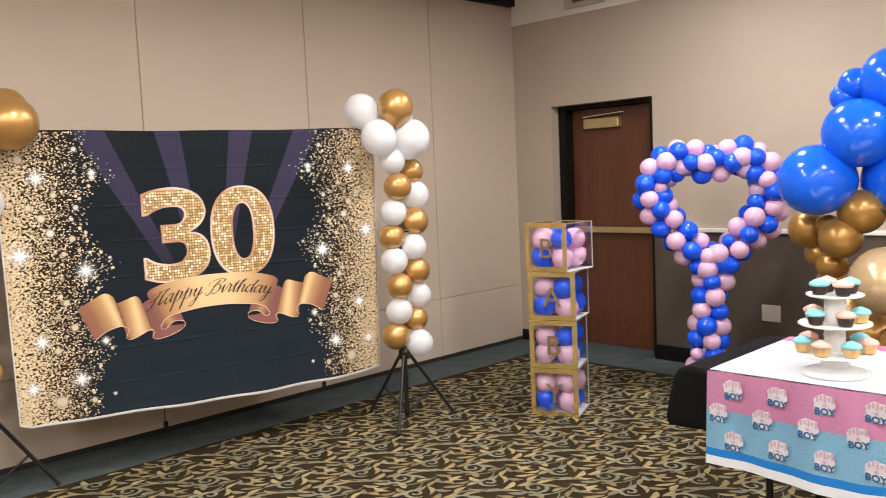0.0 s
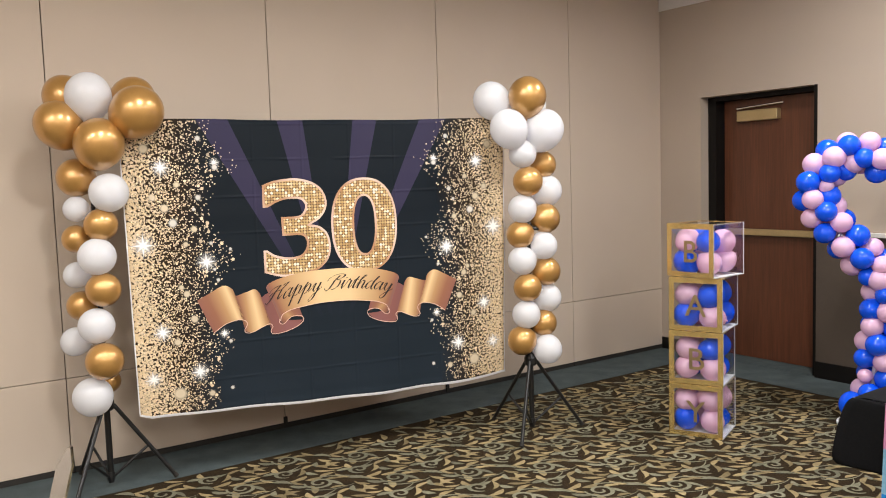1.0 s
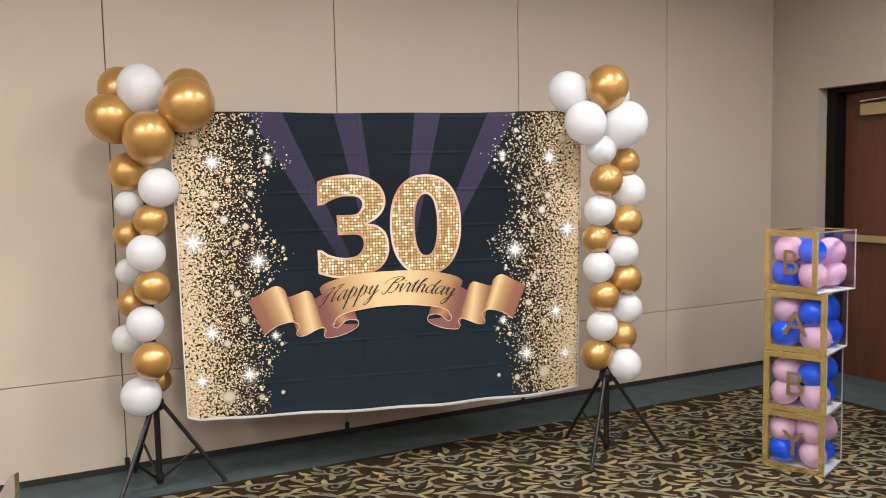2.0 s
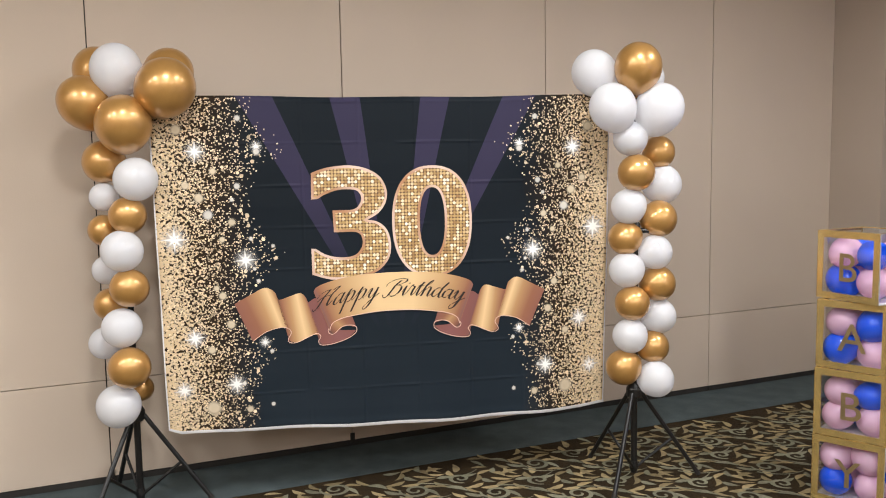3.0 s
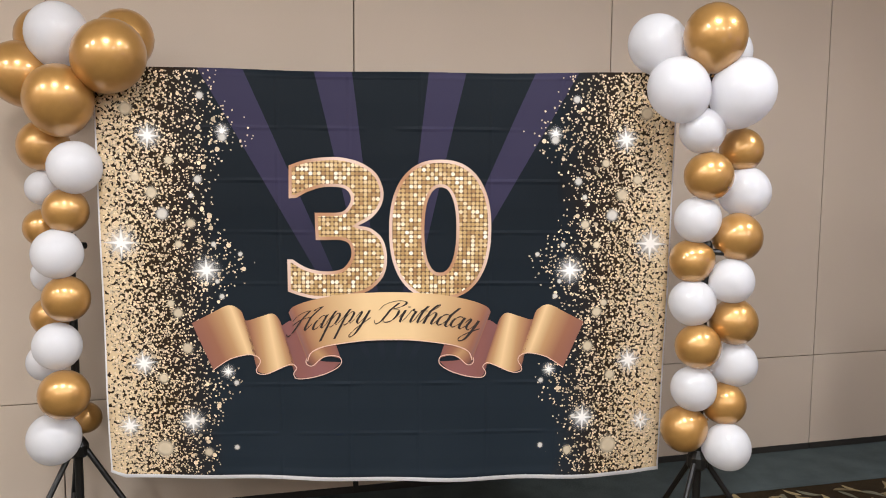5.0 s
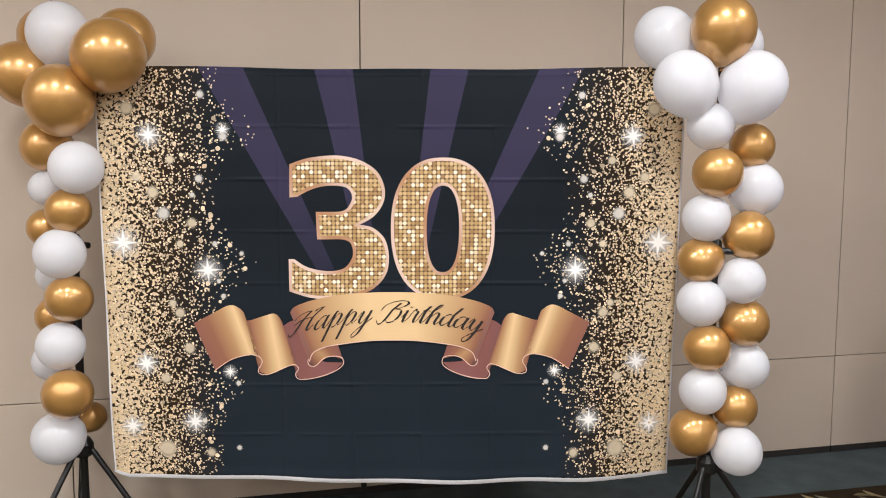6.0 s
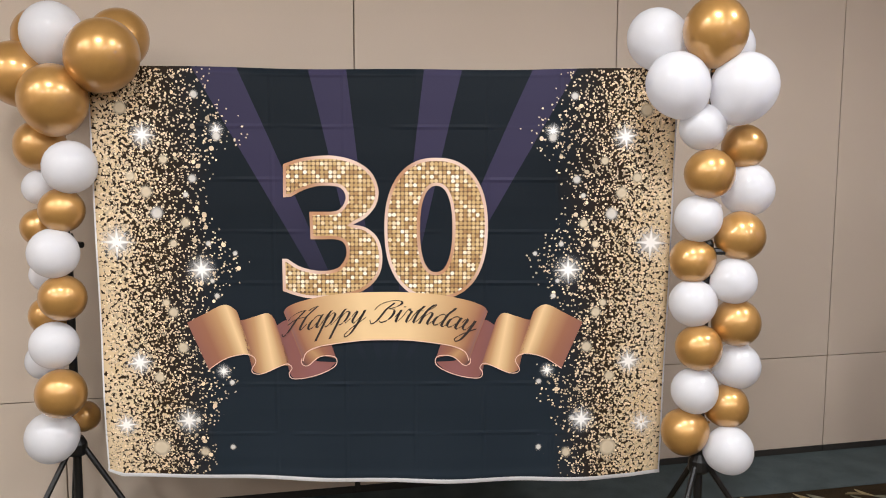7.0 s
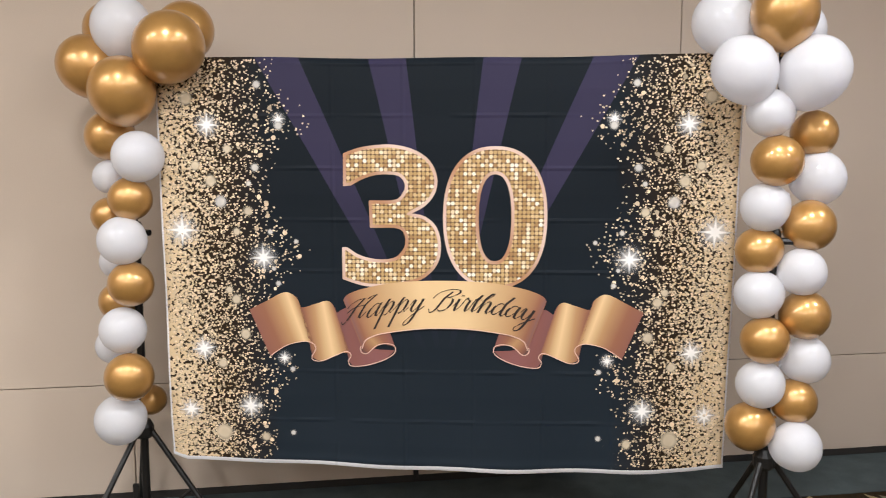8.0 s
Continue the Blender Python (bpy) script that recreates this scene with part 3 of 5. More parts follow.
def printed_oval(mid, outer, hole, grow, lift, n=72, rows=4):
    """A ring of the print between two squarish ovals, with a map in metres."""
    bm = bmesh.new()
    lay = bm.loops.layers.uv.new("UVMap")
    grid = []
    for i in range(n):
        a = 2 * math.pi * i / n
        c, s = math.cos(a), math.sin(a)
        c, s = math.copysign(abs(c) ** 0.86, c), math.copysign(abs(s) ** 0.86, s)
        ends = [Vector((mid[0] + (r[0] + d) * c, mid[1] + (r[1] + d) * s)) for r, d in ((outer, -grow), (hole, grow))]
        grid.append([ends[0].lerp(ends[1], j / rows) for j in range(rows + 1)])
    made = [[bm.verts.new(banner_point(p.x, p.y, lift)) for p in col] for col in grid]
    for i in range(n):
        for j in range(rows):
            k = (i + 1) % n
            f = bm.faces.new((made[i][j], made[i][j + 1], made[k][j + 1], made[k][j]))
            for lp, p in zip(f.loops, (grid[i][j], grid[i][j + 1], grid[k][j + 1], grid[k][j])):
                lp[lay].uv = p
    bmesh.ops.recalc_face_normals(bm, faces=bm.faces[:])
    return bm


# pen strokes of a slanted round hand: x-height 1, drawn upright
BOWL = [(0.78, 0.85), (0.5, 1.0), (0.18, 0.75), (0.08, 0.35), (0.22, 0.03), (0.5, 0.15), (0.76, 0.6)]
FOOT = [(0.76, 0.35), (0.82, 0.06), (0.97, 0.04), (1.18, 0.35)]
HAND = {
    "a": (1.1, [BOWL, [(0.82, 1.0), (0.78, 0.7), (0.76, 0.35)], FOOT]),
    "d": (1.1, [BOWL, [(0.84, 2.15), (0.80, 1.2), (0.76, 0.35)], FOOT]),
    "p": (1.12, [[(-0.05, 0.4), (0.12, 0.9), (0.2, 1.4)], [(0.2, 1.4), (0.2, 0.3), (0.2, -1.0)], [(0.2, 0.4), (0.42, 0.9), (0.66, 1.0), (0.8, 0.75), (0.74, 0.25), (0.5, 0.0), (0.34, 0.1)], [(0.76, 0.2), (0.9, 0.1), (1.1, 0.4)]]),
    "y": (1.12, [[(0.0, 0.55), (0.14, 0.95), (0.26, 0.85), (0.22, 0.3), (0.4, 0.03), (0.64, 0.3), (0.8, 1.0)], [(0.82, 1.0), (0.78, 0.1), (0.62, -0.75), (0.3, -1.0), (0.18, -0.75), (0.5, -0.3), (1.2, 0.4)]]),
    "i": (0.55, [[(0.0, 0.4), (0.2, 1.0)], [(0.2, 1.0), (0.2, 0.35), (0.3, 0.03), (0.55, 0.4)], [(0.24, 1.5), (0.25, 1.38)]]),
    "r": (0.78, [[(0.0, 0.4), (0.2, 1.2), (0.27, 1.0), (0.52, 0.95)], [(0.52, 0.95), (0.47, 0.4), (0.57, 0.03), (0.82, 0.4)]]),
    "t": (0.62, [[(0.0, 0.4), (0.28, 1.75)], [(0.28, 1.75), (0.27, 0.35), (0.38, 0.03), (0.62, 0.4)], [(0.04, 1.05), (0.58, 1.1)]]),
    "h": (1.1, [[(0.0, 0.4), (0.36, 1.5), (0.42, 2.1), (0.28, 2.1)], [(0.28, 2.1), (0.2, 1.5), (0.2, 0.0)], [(0.2, 0.4), (0.46, 0.9), (0.7, 1.0), (0.78, 0.75)], [(0.78, 0.75), (0.74, 0.25), (0.86, 0.03), (1.1, 0.4)]]),
    "H": (1.85, [[(0.8, 1.95), (0.62, 1.0), (0.38, 0.2), (0.1, -0.05), (-0.12, 0.2)], [(-0.15, 1.15), (-0.1, 1.65), (0.3, 1.95), (0.8, 1.95)], [(1.7, 2.1), (1.45, 1.3), (1.3, 0.4), (1.42, 0.04), (1.75, 0.4)], [(0.05, 0.75), (0.6, 1.02), (1.42, 1.0)], [(1.7, 2.1), (1.3, 2.0), (1.2, 1.75)]]),
    "B": (1.7, [[(0.85, 1.95), (0.68, 1.0), (0.45, 0.15), (0.12, -0.1), (-0.15, 0.2)], [(-0.2, 1.0), (-0.12, 1.75), (0.6, 2.25), (1.3, 2.2)], [(1.3, 2.2), (1.45, 1.85), (1.25, 1.4), (0.85, 1.12)], [(0.85, 1.12), (1.3, 1.05), (1.45, 0.65), (1.25, 0.15), (0.8, 0.0), (0.55, 0.2)]]),
    " ": (0.65, []),
}


def build_lettering(th, ink):
    """The greeting in pen strokes on an arched baseline, thick where the pen goes down."""
    text = "Happy Birthday"
    unit = 0.700 / sum(HAND[c][0] for c in text)
    run = -0.386
    for c in text:
        adv, strokes = HAND[c]
        u0 = run + 0.4 * unit
        run += adv * unit
        if not strokes:
            continue
        bm = bmesh.new()
        for st in strokes:
            line = catmull(st, 6 * (len(st) - 1))
            row = []
            for i, p in enumerate(line):
                d = (line[min(i + 1, len(line) - 1)] - line[max(i - 1, 0)]).normalized()
                half = 0.038 + 0.062 * max(0.0, -d.y) ** 2
                pair = []
                for side in (-1, 1):
                    x, y = p.x + side * half, p.y + side * half * 0.35 * (abs(d.x) > 0.6)
                    if abs(d.x) > 0.6:
                        x, y = p.x - side * 0.02, p.y + side * 0.045
                    u = u0 + unit * (x - 0.3 + 0.55 * y)
                    pair.append(bm.verts.new(banner_point(u, 0.594 - 0.36 * u * u + unit * (y if y < 1 else 1 + 0.58 * (y - 1)) - 0.25 * u * unit * x, 0.0082)))
                row.append(pair)
            for a, b in zip(row, row[1:]):
                bm.faces.new((a[0], a[1], b[1], b[0]))
        part("letter", bm, ink, th)


def build_glitter(th):
    """Loose glitter dots, soft pale spots and rayed sparkles of the print."""
    rnd = random.Random(5)
    verts, faces = [], []

    def dot(u, v, r, n=7):
        a0, lift, k = rnd.uniform(0, 6.28), rnd.uniform(0.0010, 0.0024), len(verts)
        st, turn = rnd.uniform(0.92, 1.15), rnd.uniform(0, 3.14)
        ct, sn = math.cos(turn), math.sin(turn)
        for i in range(n):
            a = a0 + 6.2832 * i / n
            x, y = r * st * math.cos(a), r / st * math.sin(a)
            verts.append(banner_point(u + ct * x - sn * y, v + sn * x + ct * y, lift))
        faces.append(tuple(range(k, k + n)))

    for _ in range(27000):
        v = rnd.uniform(0.024, BH - 0.008)
        side = rnd.choice((-1, 1))
        f = rnd.random() * 1.22
        chance = 0.5 + 0.12 * f if f < 0.5 else 0.56 - 0.6 * (f - 0.5) if f < 0.88 else 0.33 - 0.9 * (f - 0.88)
        if rnd.random() > max(0.02, chance):
            continue
        e = f * (glitter_front(v) - 0.035)
        if e < 0.02:
            continue
        dot(side * (BW - e), v, rnd.choice((0.0026, 0.003, 0.0035, 0.0042)) * (1.0 if f < 0.6 else 0.95))
    for _ in range(60):
        v = rnd.uniform(0.05, BH - 0.05)
        dot(rnd.choice((-1, 1)) * (BW - rnd.uniform(0.5, 1.05) * glitter_front(v)), v, rnd.uniform(0.006, 0.009), 10)
    me = bpy.data.meshes.new("glitter")
    me.from_pydata(verts, [], faces)
    gl = island_tint(material("glitter_print", (0.86, 0.675, 0.46), 0.55, vary=0.05), 0.42, 1.1)
    me.materials.append(gl)
    g = new("glitter", me)
    g.parent = th
    tagged(g, "gold glitter dots printed on the cloth", kind="stuff")
    star, haze = faded_print("sparkle_print", (0.90, 0.87, 0.83), True), faded_print("soft_spot_print", (0.86, 0.72, 0.52), False)
    pale = faded_print("pale_spot_print", (0.90, 0.85, 0.78), False)
    count = [0]

    def spot(name, u, v, r, mat):
        bm = bmesh.new()
        lay = bm.loops.layers.uv.new("UVMap")
        turn = rnd.uniform(-0.2, 0.2)
        count[0] += 1
        lift = 0.0028 + 0.000012 * count[0]
        vs = []
        for x, y in ((-1, -1), (1, -1), (1, 1), (-1, 1)):
            p, q = x * math.cos(turn) - y * math.sin(turn), x * math.sin(turn) + y * math.cos(turn)
            vs.append(bm.verts.new(banner_point(u + r * p, v + r * q, lift)))
        f = bm.faces.new(vs)
        for lp, m in zip(f.loops, ((-1, -1), (1, -1), (1, 1), (-1, 1))):
            lp[lay].uv = m
        part(name, bm, mat, th)

    for side in (-1, 1):
        for u, v, r in ((0.668, 0.785, 0.066), (0.862, 1.266, 0.062), (0.968, 0.885, 0.080), (0.735, 0.226, 0.062), (0.905, 0.445, 0.062), (0.600, 0.412, 0.034), (0.965, 0.21, 0.06), (0.60, 1.285, 0.035)):
            spot("sparkle", side * u, v, r, star)
        for u, v, r in ((0.855, 1.065, 0.030), (0.84, 0.12, 0.048), (0.775, 0.63, 0.026), (0.745, 0.50, 0.028), (0.91, 1.12, 0.026), (0.79, 1.18, 0.022), (0.72, 0.955, 0.024), (0.935, 1.36, 0.034), (0.80, 0.665, 0.02), (0.835, 0.39, 0.026), (0.68, 0.105, 0.024), (0.765, 0.88, 0.02)):
            spot("soft_spot", side * u, v, r, haze)
        for u, v, r in ((0.675, 1.408, 0.019), (0.60, 1.262, 0.021), (0.69, 1.113, 0.020), (0.715, 1.055, 0.014), (0.615, 0.69, 0.014), (0.63, 0.745, 0.012), (0.545, 0.845, 0.012), (0.575, 0.123, 0.014), (0.82, 0.99, 0.03), (0.57, 0.37, 0.014), (0.70, 0.23, 0.014), (0.64, 0.88, 0.014)):
            spot("pale_spot", side * u, v, r, pale)


def build_banner():
    th = empty("birthday_banner", Matrix.Identity(4))
    tagged(th, "black and gold printed birthday banner cloth hung between two stands", "banner")
    bm = bmesh.new()
    lay = bm.loops.layers.uv.new("UVMap")
    nx, nz = 72, 56
    grid = [[bm.verts.new(banner_point(-BW + 2 * BW * i / nx, BH * j / nz)) for j in range(nz + 1)] for i in range(nx + 1)]
    for i in range(nx):
        for j in range(nz):
            f = bm.faces.new((grid[i][j], grid[i + 1][j], grid[i + 1][j + 1], grid[i][j + 1]))
            for lp, (a, c) in zip(f.loops, ((i, j), (i + 1, j), (i + 1, j + 1), (i, j + 1))):
                lp[lay].uv = (-BW + 2 * BW * a / nx, BH * c / nz)
    cloth = part("cloth", bm, banner_cloth(), th, smooth=True)
    sol = cloth.modifiers.new("thickness", "SOLIDIFY")
    sol.thickness, sol.offset = 0.0012, -1
    a, b = banner_point(-BW - 0.1, BH - 0.03, -0.03), banner_point(BW + 0.02, BH - 0.03, -0.03)
    a.z = b.z = 1.81
    part("crossbar", rod_bm(a, b, 0.012, 12), M_BLACK_METAL, th, "black crossbar behind the cloth")
    # numerals
    seq = sequin_print()
    rim, nt, bs, node, maths, mixed = nodes_of("copper_rim_print")
    uv = node("ShaderNodeUVMap")
    sep = node("ShaderNodeSeparateXYZ")
    nt.links.new(uv.outputs[0], sep.inputs[0])
    sweep = maths("SINE", maths("ADD", maths("MULTIPLY", sep.outputs[0], 17.0), maths("MULTIPLY", sep.outputs[1], 9.0)))
    nt.links.new(mixed(maths("MULTIPLY_ADD", sweep, 0.5, 0.5), (0.46, 0.22, 0.11), (0.74, 0.55, 0.46)), bs.inputs["Base Color"])
    bs.inputs["Roughness"].default_value = 0.6
    three = []
    for steps, pts in (
        (1, [(-0.368, 1.046), (-0.366, 1.164)]),
        (7, [(-0.366, 1.164), (-0.308, 1.184), (-0.238, 1.194), (-0.178, 1.194), (-0.108, 1.176), (-0.052, 1.137), (-0.026, 1.076), (-0.034, 1.022), (-0.069, 0.977), (-0.118, 0.949)]),
        (7, [(-0.118, 0.949), (-0.069, 0.937), (-0.029, 0.900), (-0.013, 0.843), (-0.019, 0.781), (-0.050, 0.734), (-0.102, 0.701), (-0.193, 0.683), (-0.275, 0.681), (-0.326, 0.691), (-0.376, 0.708)]),
        (1, [(-0.376, 0.708), (-0.376, 0.825)]),
        (1, [(-0.376, 0.825), (-0.356, 0.825)]),
        (7, [(-0.356, 0.825), (-0.314, 0.798), (-0.263, 0.784), (-0.213, 0.782), (-0.172, 0.794), (-0.147, 0.827), (-0.143, 0.859), (-0.155, 0.886), (-0.183, 0.896), (-0.227, 0.896)]),
        (1, [(-0.227, 0.896), (-0.272, 0.896)]),
        (1, [(-0.272, 0.896), (-0.275, 0.995)]),
        (1, [(-0.275, 0.995), (-0.230, 0.995)]),
        (7, [(-0.230, 0.995), (-0.190, 0.996), (-0.164, 1.006), (-0.145, 1.036), (-0.147, 1.062), (-0.165, 1.082), (-0.199, 1.088), (-0.249, 1.086), (-0.300, 1.070), (-0.344, 1.046)])):
        three += catmull(pts, steps * (len(pts) - 1))[:-1]
    part("numeral_rim", printed_area(three, 0.0026), rim, th, "copper rim of a printed numeral")
    part("numeral", printed_area(inset(three, 0.0115), 0.0044), seq, th, "printed numeral of gold sequins")
    mid, outer, hole = (0.183, 0.933), (0.188, 0.256), (0.059, 0.156)
    part("numeral_rim", printed_oval(mid, outer, hole, 0.0, 0.0026), rim, th, "copper rim of a printed numeral")
    part("numeral", printed_oval(mid, outer, hole, 0.0115, 0.0044), seq, th, "printed numeral of gold sequins")
    # ribbon
    tail = ribbon_print("ribbon_tail_print", ((0.0, (0.25, 0.095, 0.065)), (0.09, COPPER), (0.18, GOLD), (0.26, PALE), (0.33, GOLD), (0.40, COPPER), (0.47, (0.19, 0.08, 0.06)), (0.53, COPPER), (0.61, GOLD), (0.70, PALE), (0.78, GOLD), (0.86, COPPER), (0.94, ROSE), (1.0, DEEP)))
    fold = ribbon_print("ribbon_fold_print", ((0.0, (0.20, 0.075, 0.07)), (0.3, ROSE), (0.65, (0.24, 0.09, 0.085)), (1.0, ROSE)))
    curl = ribbon_print("ribbon_curl_print", ((0.0, DEEP), (0.3, COPPER), (0.55, GOLD), (0.75, COPPER), (1.0, ROSE)))
    face = ribbon_print("ribbon_face_print", ((0.0, COPPER), (0.035, (0.22, 0.10, 0.085)), (0.10, COPPER), (0.20, GOLD), (0.40, PALE), (0.60, PALE), (0.80, GOLD), (0.90, COPPER), (0.965, (0.22, 0.10, 0.085)), (1.0, COPPER)))
    edge_m = material("ribbon_edge_print", (0.76, 0.50, 0.40), 0.6)

    def way(pts, side):
        return [(-side * u, v) for u, v in pts]

    for side in (-1, 1):
        bot = [(-0.654, 0.419), (-0.592, 0.459), (-0.528, 0.475), (-0.485, 0.456), (-0.494, 0.416), (-0.454, 0.404), (-0.391, 0.431), (-0.353, 0.429), (-0.357, 0.403)]
        part("ribbon_fold", strip(way([(-0.401, 0.581), (-0.362, 0.600), (-0.334, 0.554), (-0.315, 0.496), (-0.301, 0.450)], side), way([(-0.357, 0.403), (-0.339, 0.384), (-0.287, 0.389), (-0.225, 0.409), (-0.184, 0.445)], side), 0.0030, 20), fold, th, "printed rose ribbon fold in shade")
        part("ribbon_tail", strip(way([(-0.727, 0.592), (-0.659, 0.627), (-0.591, 0.658), (-0.547, 0.636), (-0.533, 0.602), (-0.480, 0.615), (-0.435, 0.627), (-0.411, 0.608), (-0.397, 0.573)], side), way(bot, side), 0.0040, 48), tail, th, "printed copper ribbon tail")
        part("ribbon_curl", strip(way([(-0.313, 0.450), (-0.298, 0.475), (-0.261, 0.498), (-0.202, 0.512)], side), way([(-0.297, 0.431), (-0.272, 0.445), (-0.233, 0.468), (-0.184, 0.458)], side), 0.0048, 14), curl, th, "printed ribbon curl")
        loop = [(-0.654, 0.419), (-0.592, 0.459), (-0.528, 0.475), (-0.493, 0.469), (-0.481, 0.448), (-0.496, 0.419), (-0.488, 0.404), (-0.454, 0.404), (-0.391, 0.431), (-0.363, 0.439), (-0.348, 0.424), (-0.359, 0.403), (-0.345, 0.384), (-0.287, 0.389), (-0.225, 0.409), (-0.186, 0.435), (-0.186, 0.462), (-0.216, 0.470), (-0.253, 0.462), (-0.287, 0.433), (-0.309, 0.437), (-0.311, 0.458), (-0.286, 0.487), (-0.232, 0.508)]
        part("ribbon_edge", outline(catmull(way(loop, side), 110), 0.0032, 0.0056), edge_m, th)
    half_top = [(-0.374, 0.631), (-0.357, 0.652), (-0.295, 0.675), (-0.193, 0.695), (-0.091, 0.703), (0.005, 0.705)]
    half_bot = [(-0.307, 0.450), (-0.292, 0.483), (-0.247, 0.504), (-0.165, 0.518), (-0.082, 0.527), (0.004, 0.529)]
    top = half_top + way(half_top[:-1], 1)[::-1]
    bot = half_bot + way(half_bot[:-1], 1)[::-1]
    part("ribbon_face", strip(top, bot, 0.0064, 60), face, th, "printed pale gold ribbon face")
    part("ribbon_edge", outline(catmull(bot, 60), 0.0034, 0.0076), edge_m, th)
    build_lettering(th, material("brown_ink", (0.02, 0.011, 0.008), 0.7))
    build_glitter(th)


build_banner()


# ---- balloon columns on tripods ----
def tripod(th, x, y, top, foot_turn):
    """Black light stand: pole in two tubes, collar, three legs with braces."""
    part("pole", rod_bm((x, y, 0.03), (x, y, 1.2), 0.015, 14), M_BLACK_METAL, th)
    part("upper_pole", rod_bm((x, y, 1.2), (x, y, top), 0.0095, 12), M_BLACK_METAL, th)
    col = part("collar", lathe([(0.0, 1.16), (0.021, 1.16), (0.024, 1.175), (0.024, 1.225), (0.018, 1.24), (0.0, 1.24)], 14, m=Matrix.Translation((x, y, 0))), M_BLACK_METAL, th, smooth=False)
    part("knob", rod_bm((x + 0.02, y - 0.01, 1.2), (x + 0.055, y - 0.03, 1.2), 0.012, 8), M_BLACK_METAL, col)
    part("hub", lathe([(0.0, 0.40), (0.03, 0.40), (0.038, 0.41), (0.038, 0.445), (0.024, 0.47), (0.0, 0.47)], 14, m=Matrix.Translation((x, y, 0))), M_BLACK_METAL, th)
    part("lower_hub", lathe([(0.0, 0.04), (0.018, 0.04), (0.022, 0.06), (0.018, 0.085), (0.0, 0.085)], 12, m=Matrix.Translation((x, y, 0))), M_BLACK_METAL, th)
    for k in range(3):
        a = radians(foot_turn + 120 * k)
        d = Vector((math.cos(a), math.sin(a), 0))
        base = Vector((x, y, 0))
        foot = base + d * 0.315 + Vector((0, 0, 0.012))
        head = base + d * 0.032 + Vector((0, 0, 0.425))
        leg = part("leg", rod_bm(head, foot, 0.0105, 10), M_BLACK_METAL, th)
        part("rubber_foot", rod_bm(foot + (foot - head).normalized() * -0.02, foot, 0.012, 10), M_DARK_GAP, leg)
        mid = head.lerp(foot, 0.55)
        part("brace", rod_bm(base + d * 0.018 + Vector((0, 0, 0.062)), mid, 0.007, 8), M_BLACK_METAL, th)


W, G = M_W_BALLOON, M_G_BALLOON
LX, LY = -1.197, -0.36
RX, RY = 1.01, -1.043


def column(name_label, x, y, turn, top, rows):
    th = empty("balloon_column")
    tagged(th, name_label, "balloon column", group="balloon columns beside the banner")
    tripod(th, x, y, top, turn)
    for i, (mat, bx, by, bz, r) in enumerate(rows):
        balloon(th, (bx, by, bz), r, mat, away=(x, y, bz + (0.02 if i % 2 else -0.03) - (0.22 if r > 0.1 else 0.0)), squash=0.95 if r < 0.1 else 1.05)


column("white and gold balloon column tied to a black tripod stand", LX, LY, 345.5, 1.93, [
    (W, -1.203, -0.435, 1.948, 0.107), (G, -1.334, -0.388, 1.813, 0.110), (G, -1.190, -0.533, 1.717, 0.116), (G, -1.020, -0.577, 1.864, 0.123),
    (G, -0.990, -0.407, 1.941, 0.107), (G, -1.272, -0.267, 1.956, 0.105), (G, -1.273, -0.382, 1.562, 0.092), (W, -1.152, -0.500, 1.485, 0.093),
    (W, -1.281, -0.379, 1.411, 0.062), (G, -1.191, -0.469, 1.332, 0.079)] + [
    (G, -1.290, -0.372, 1.267, 0.067), (W, -1.222, -0.484, 1.181, 0.089), (W, -1.284, -0.305, 1.085, 0.065), (G, -1.200, -0.474, 1.019, 0.083),
    (G, -1.279, -0.341, 0.936, 0.072), (W, -1.239, -0.458, 0.845, 0.086), (W, -1.309, -0.293, 0.754, 0.072), (G, -1.218, -0.483, 0.672, 0.090),
    (G, -1.170, -0.327, 0.539, 0.059), (W, -1.271, -0.423, 0.492, 0.096)])
column("gold and white balloon column tied to a black tripod stand", RX, RY, 338, 1.95, [
    (W, 0.854, -0.937, 1.935, 0.105), (G, 0.978, -1.102, 1.947, 0.107), (W, 1.092, -0.992, 1.910, 0.095), (W, 0.863, -1.071, 1.769, 0.106),
    (W, 1.084, -1.118, 1.762, 0.112), (W, 0.964, -1.065, 1.628, 0.080), (G, 1.153, -1.027, 1.565, 0.078), (G, 0.991, -1.076, 1.471, 0.086),
    (W, 1.173, -1.028, 1.413, 0.094), (W, 0.971, -1.043, 1.314, 0.083)] + [
    (G, 1.127, -1.068, 1.254, 0.087), (G, 0.964, -1.025, 1.165, 0.080), (W, 1.103, -1.074, 1.097, 0.082), (W, 0.963, -1.041, 1.016, 0.084),
    (G, 1.129, -1.063, 0.945, 0.085), (G, 0.980, -1.065, 0.861, 0.082), (W, 1.146, -1.050, 0.785, 0.084), (W, 0.976, -1.053, 0.703, 0.083),
    (G, 1.108, -1.056, 0.641, 0.078), (G, 0.950, -1.038, 0.551, 0.085), (W, 1.099, -1.095, 0.491, 0.087)])


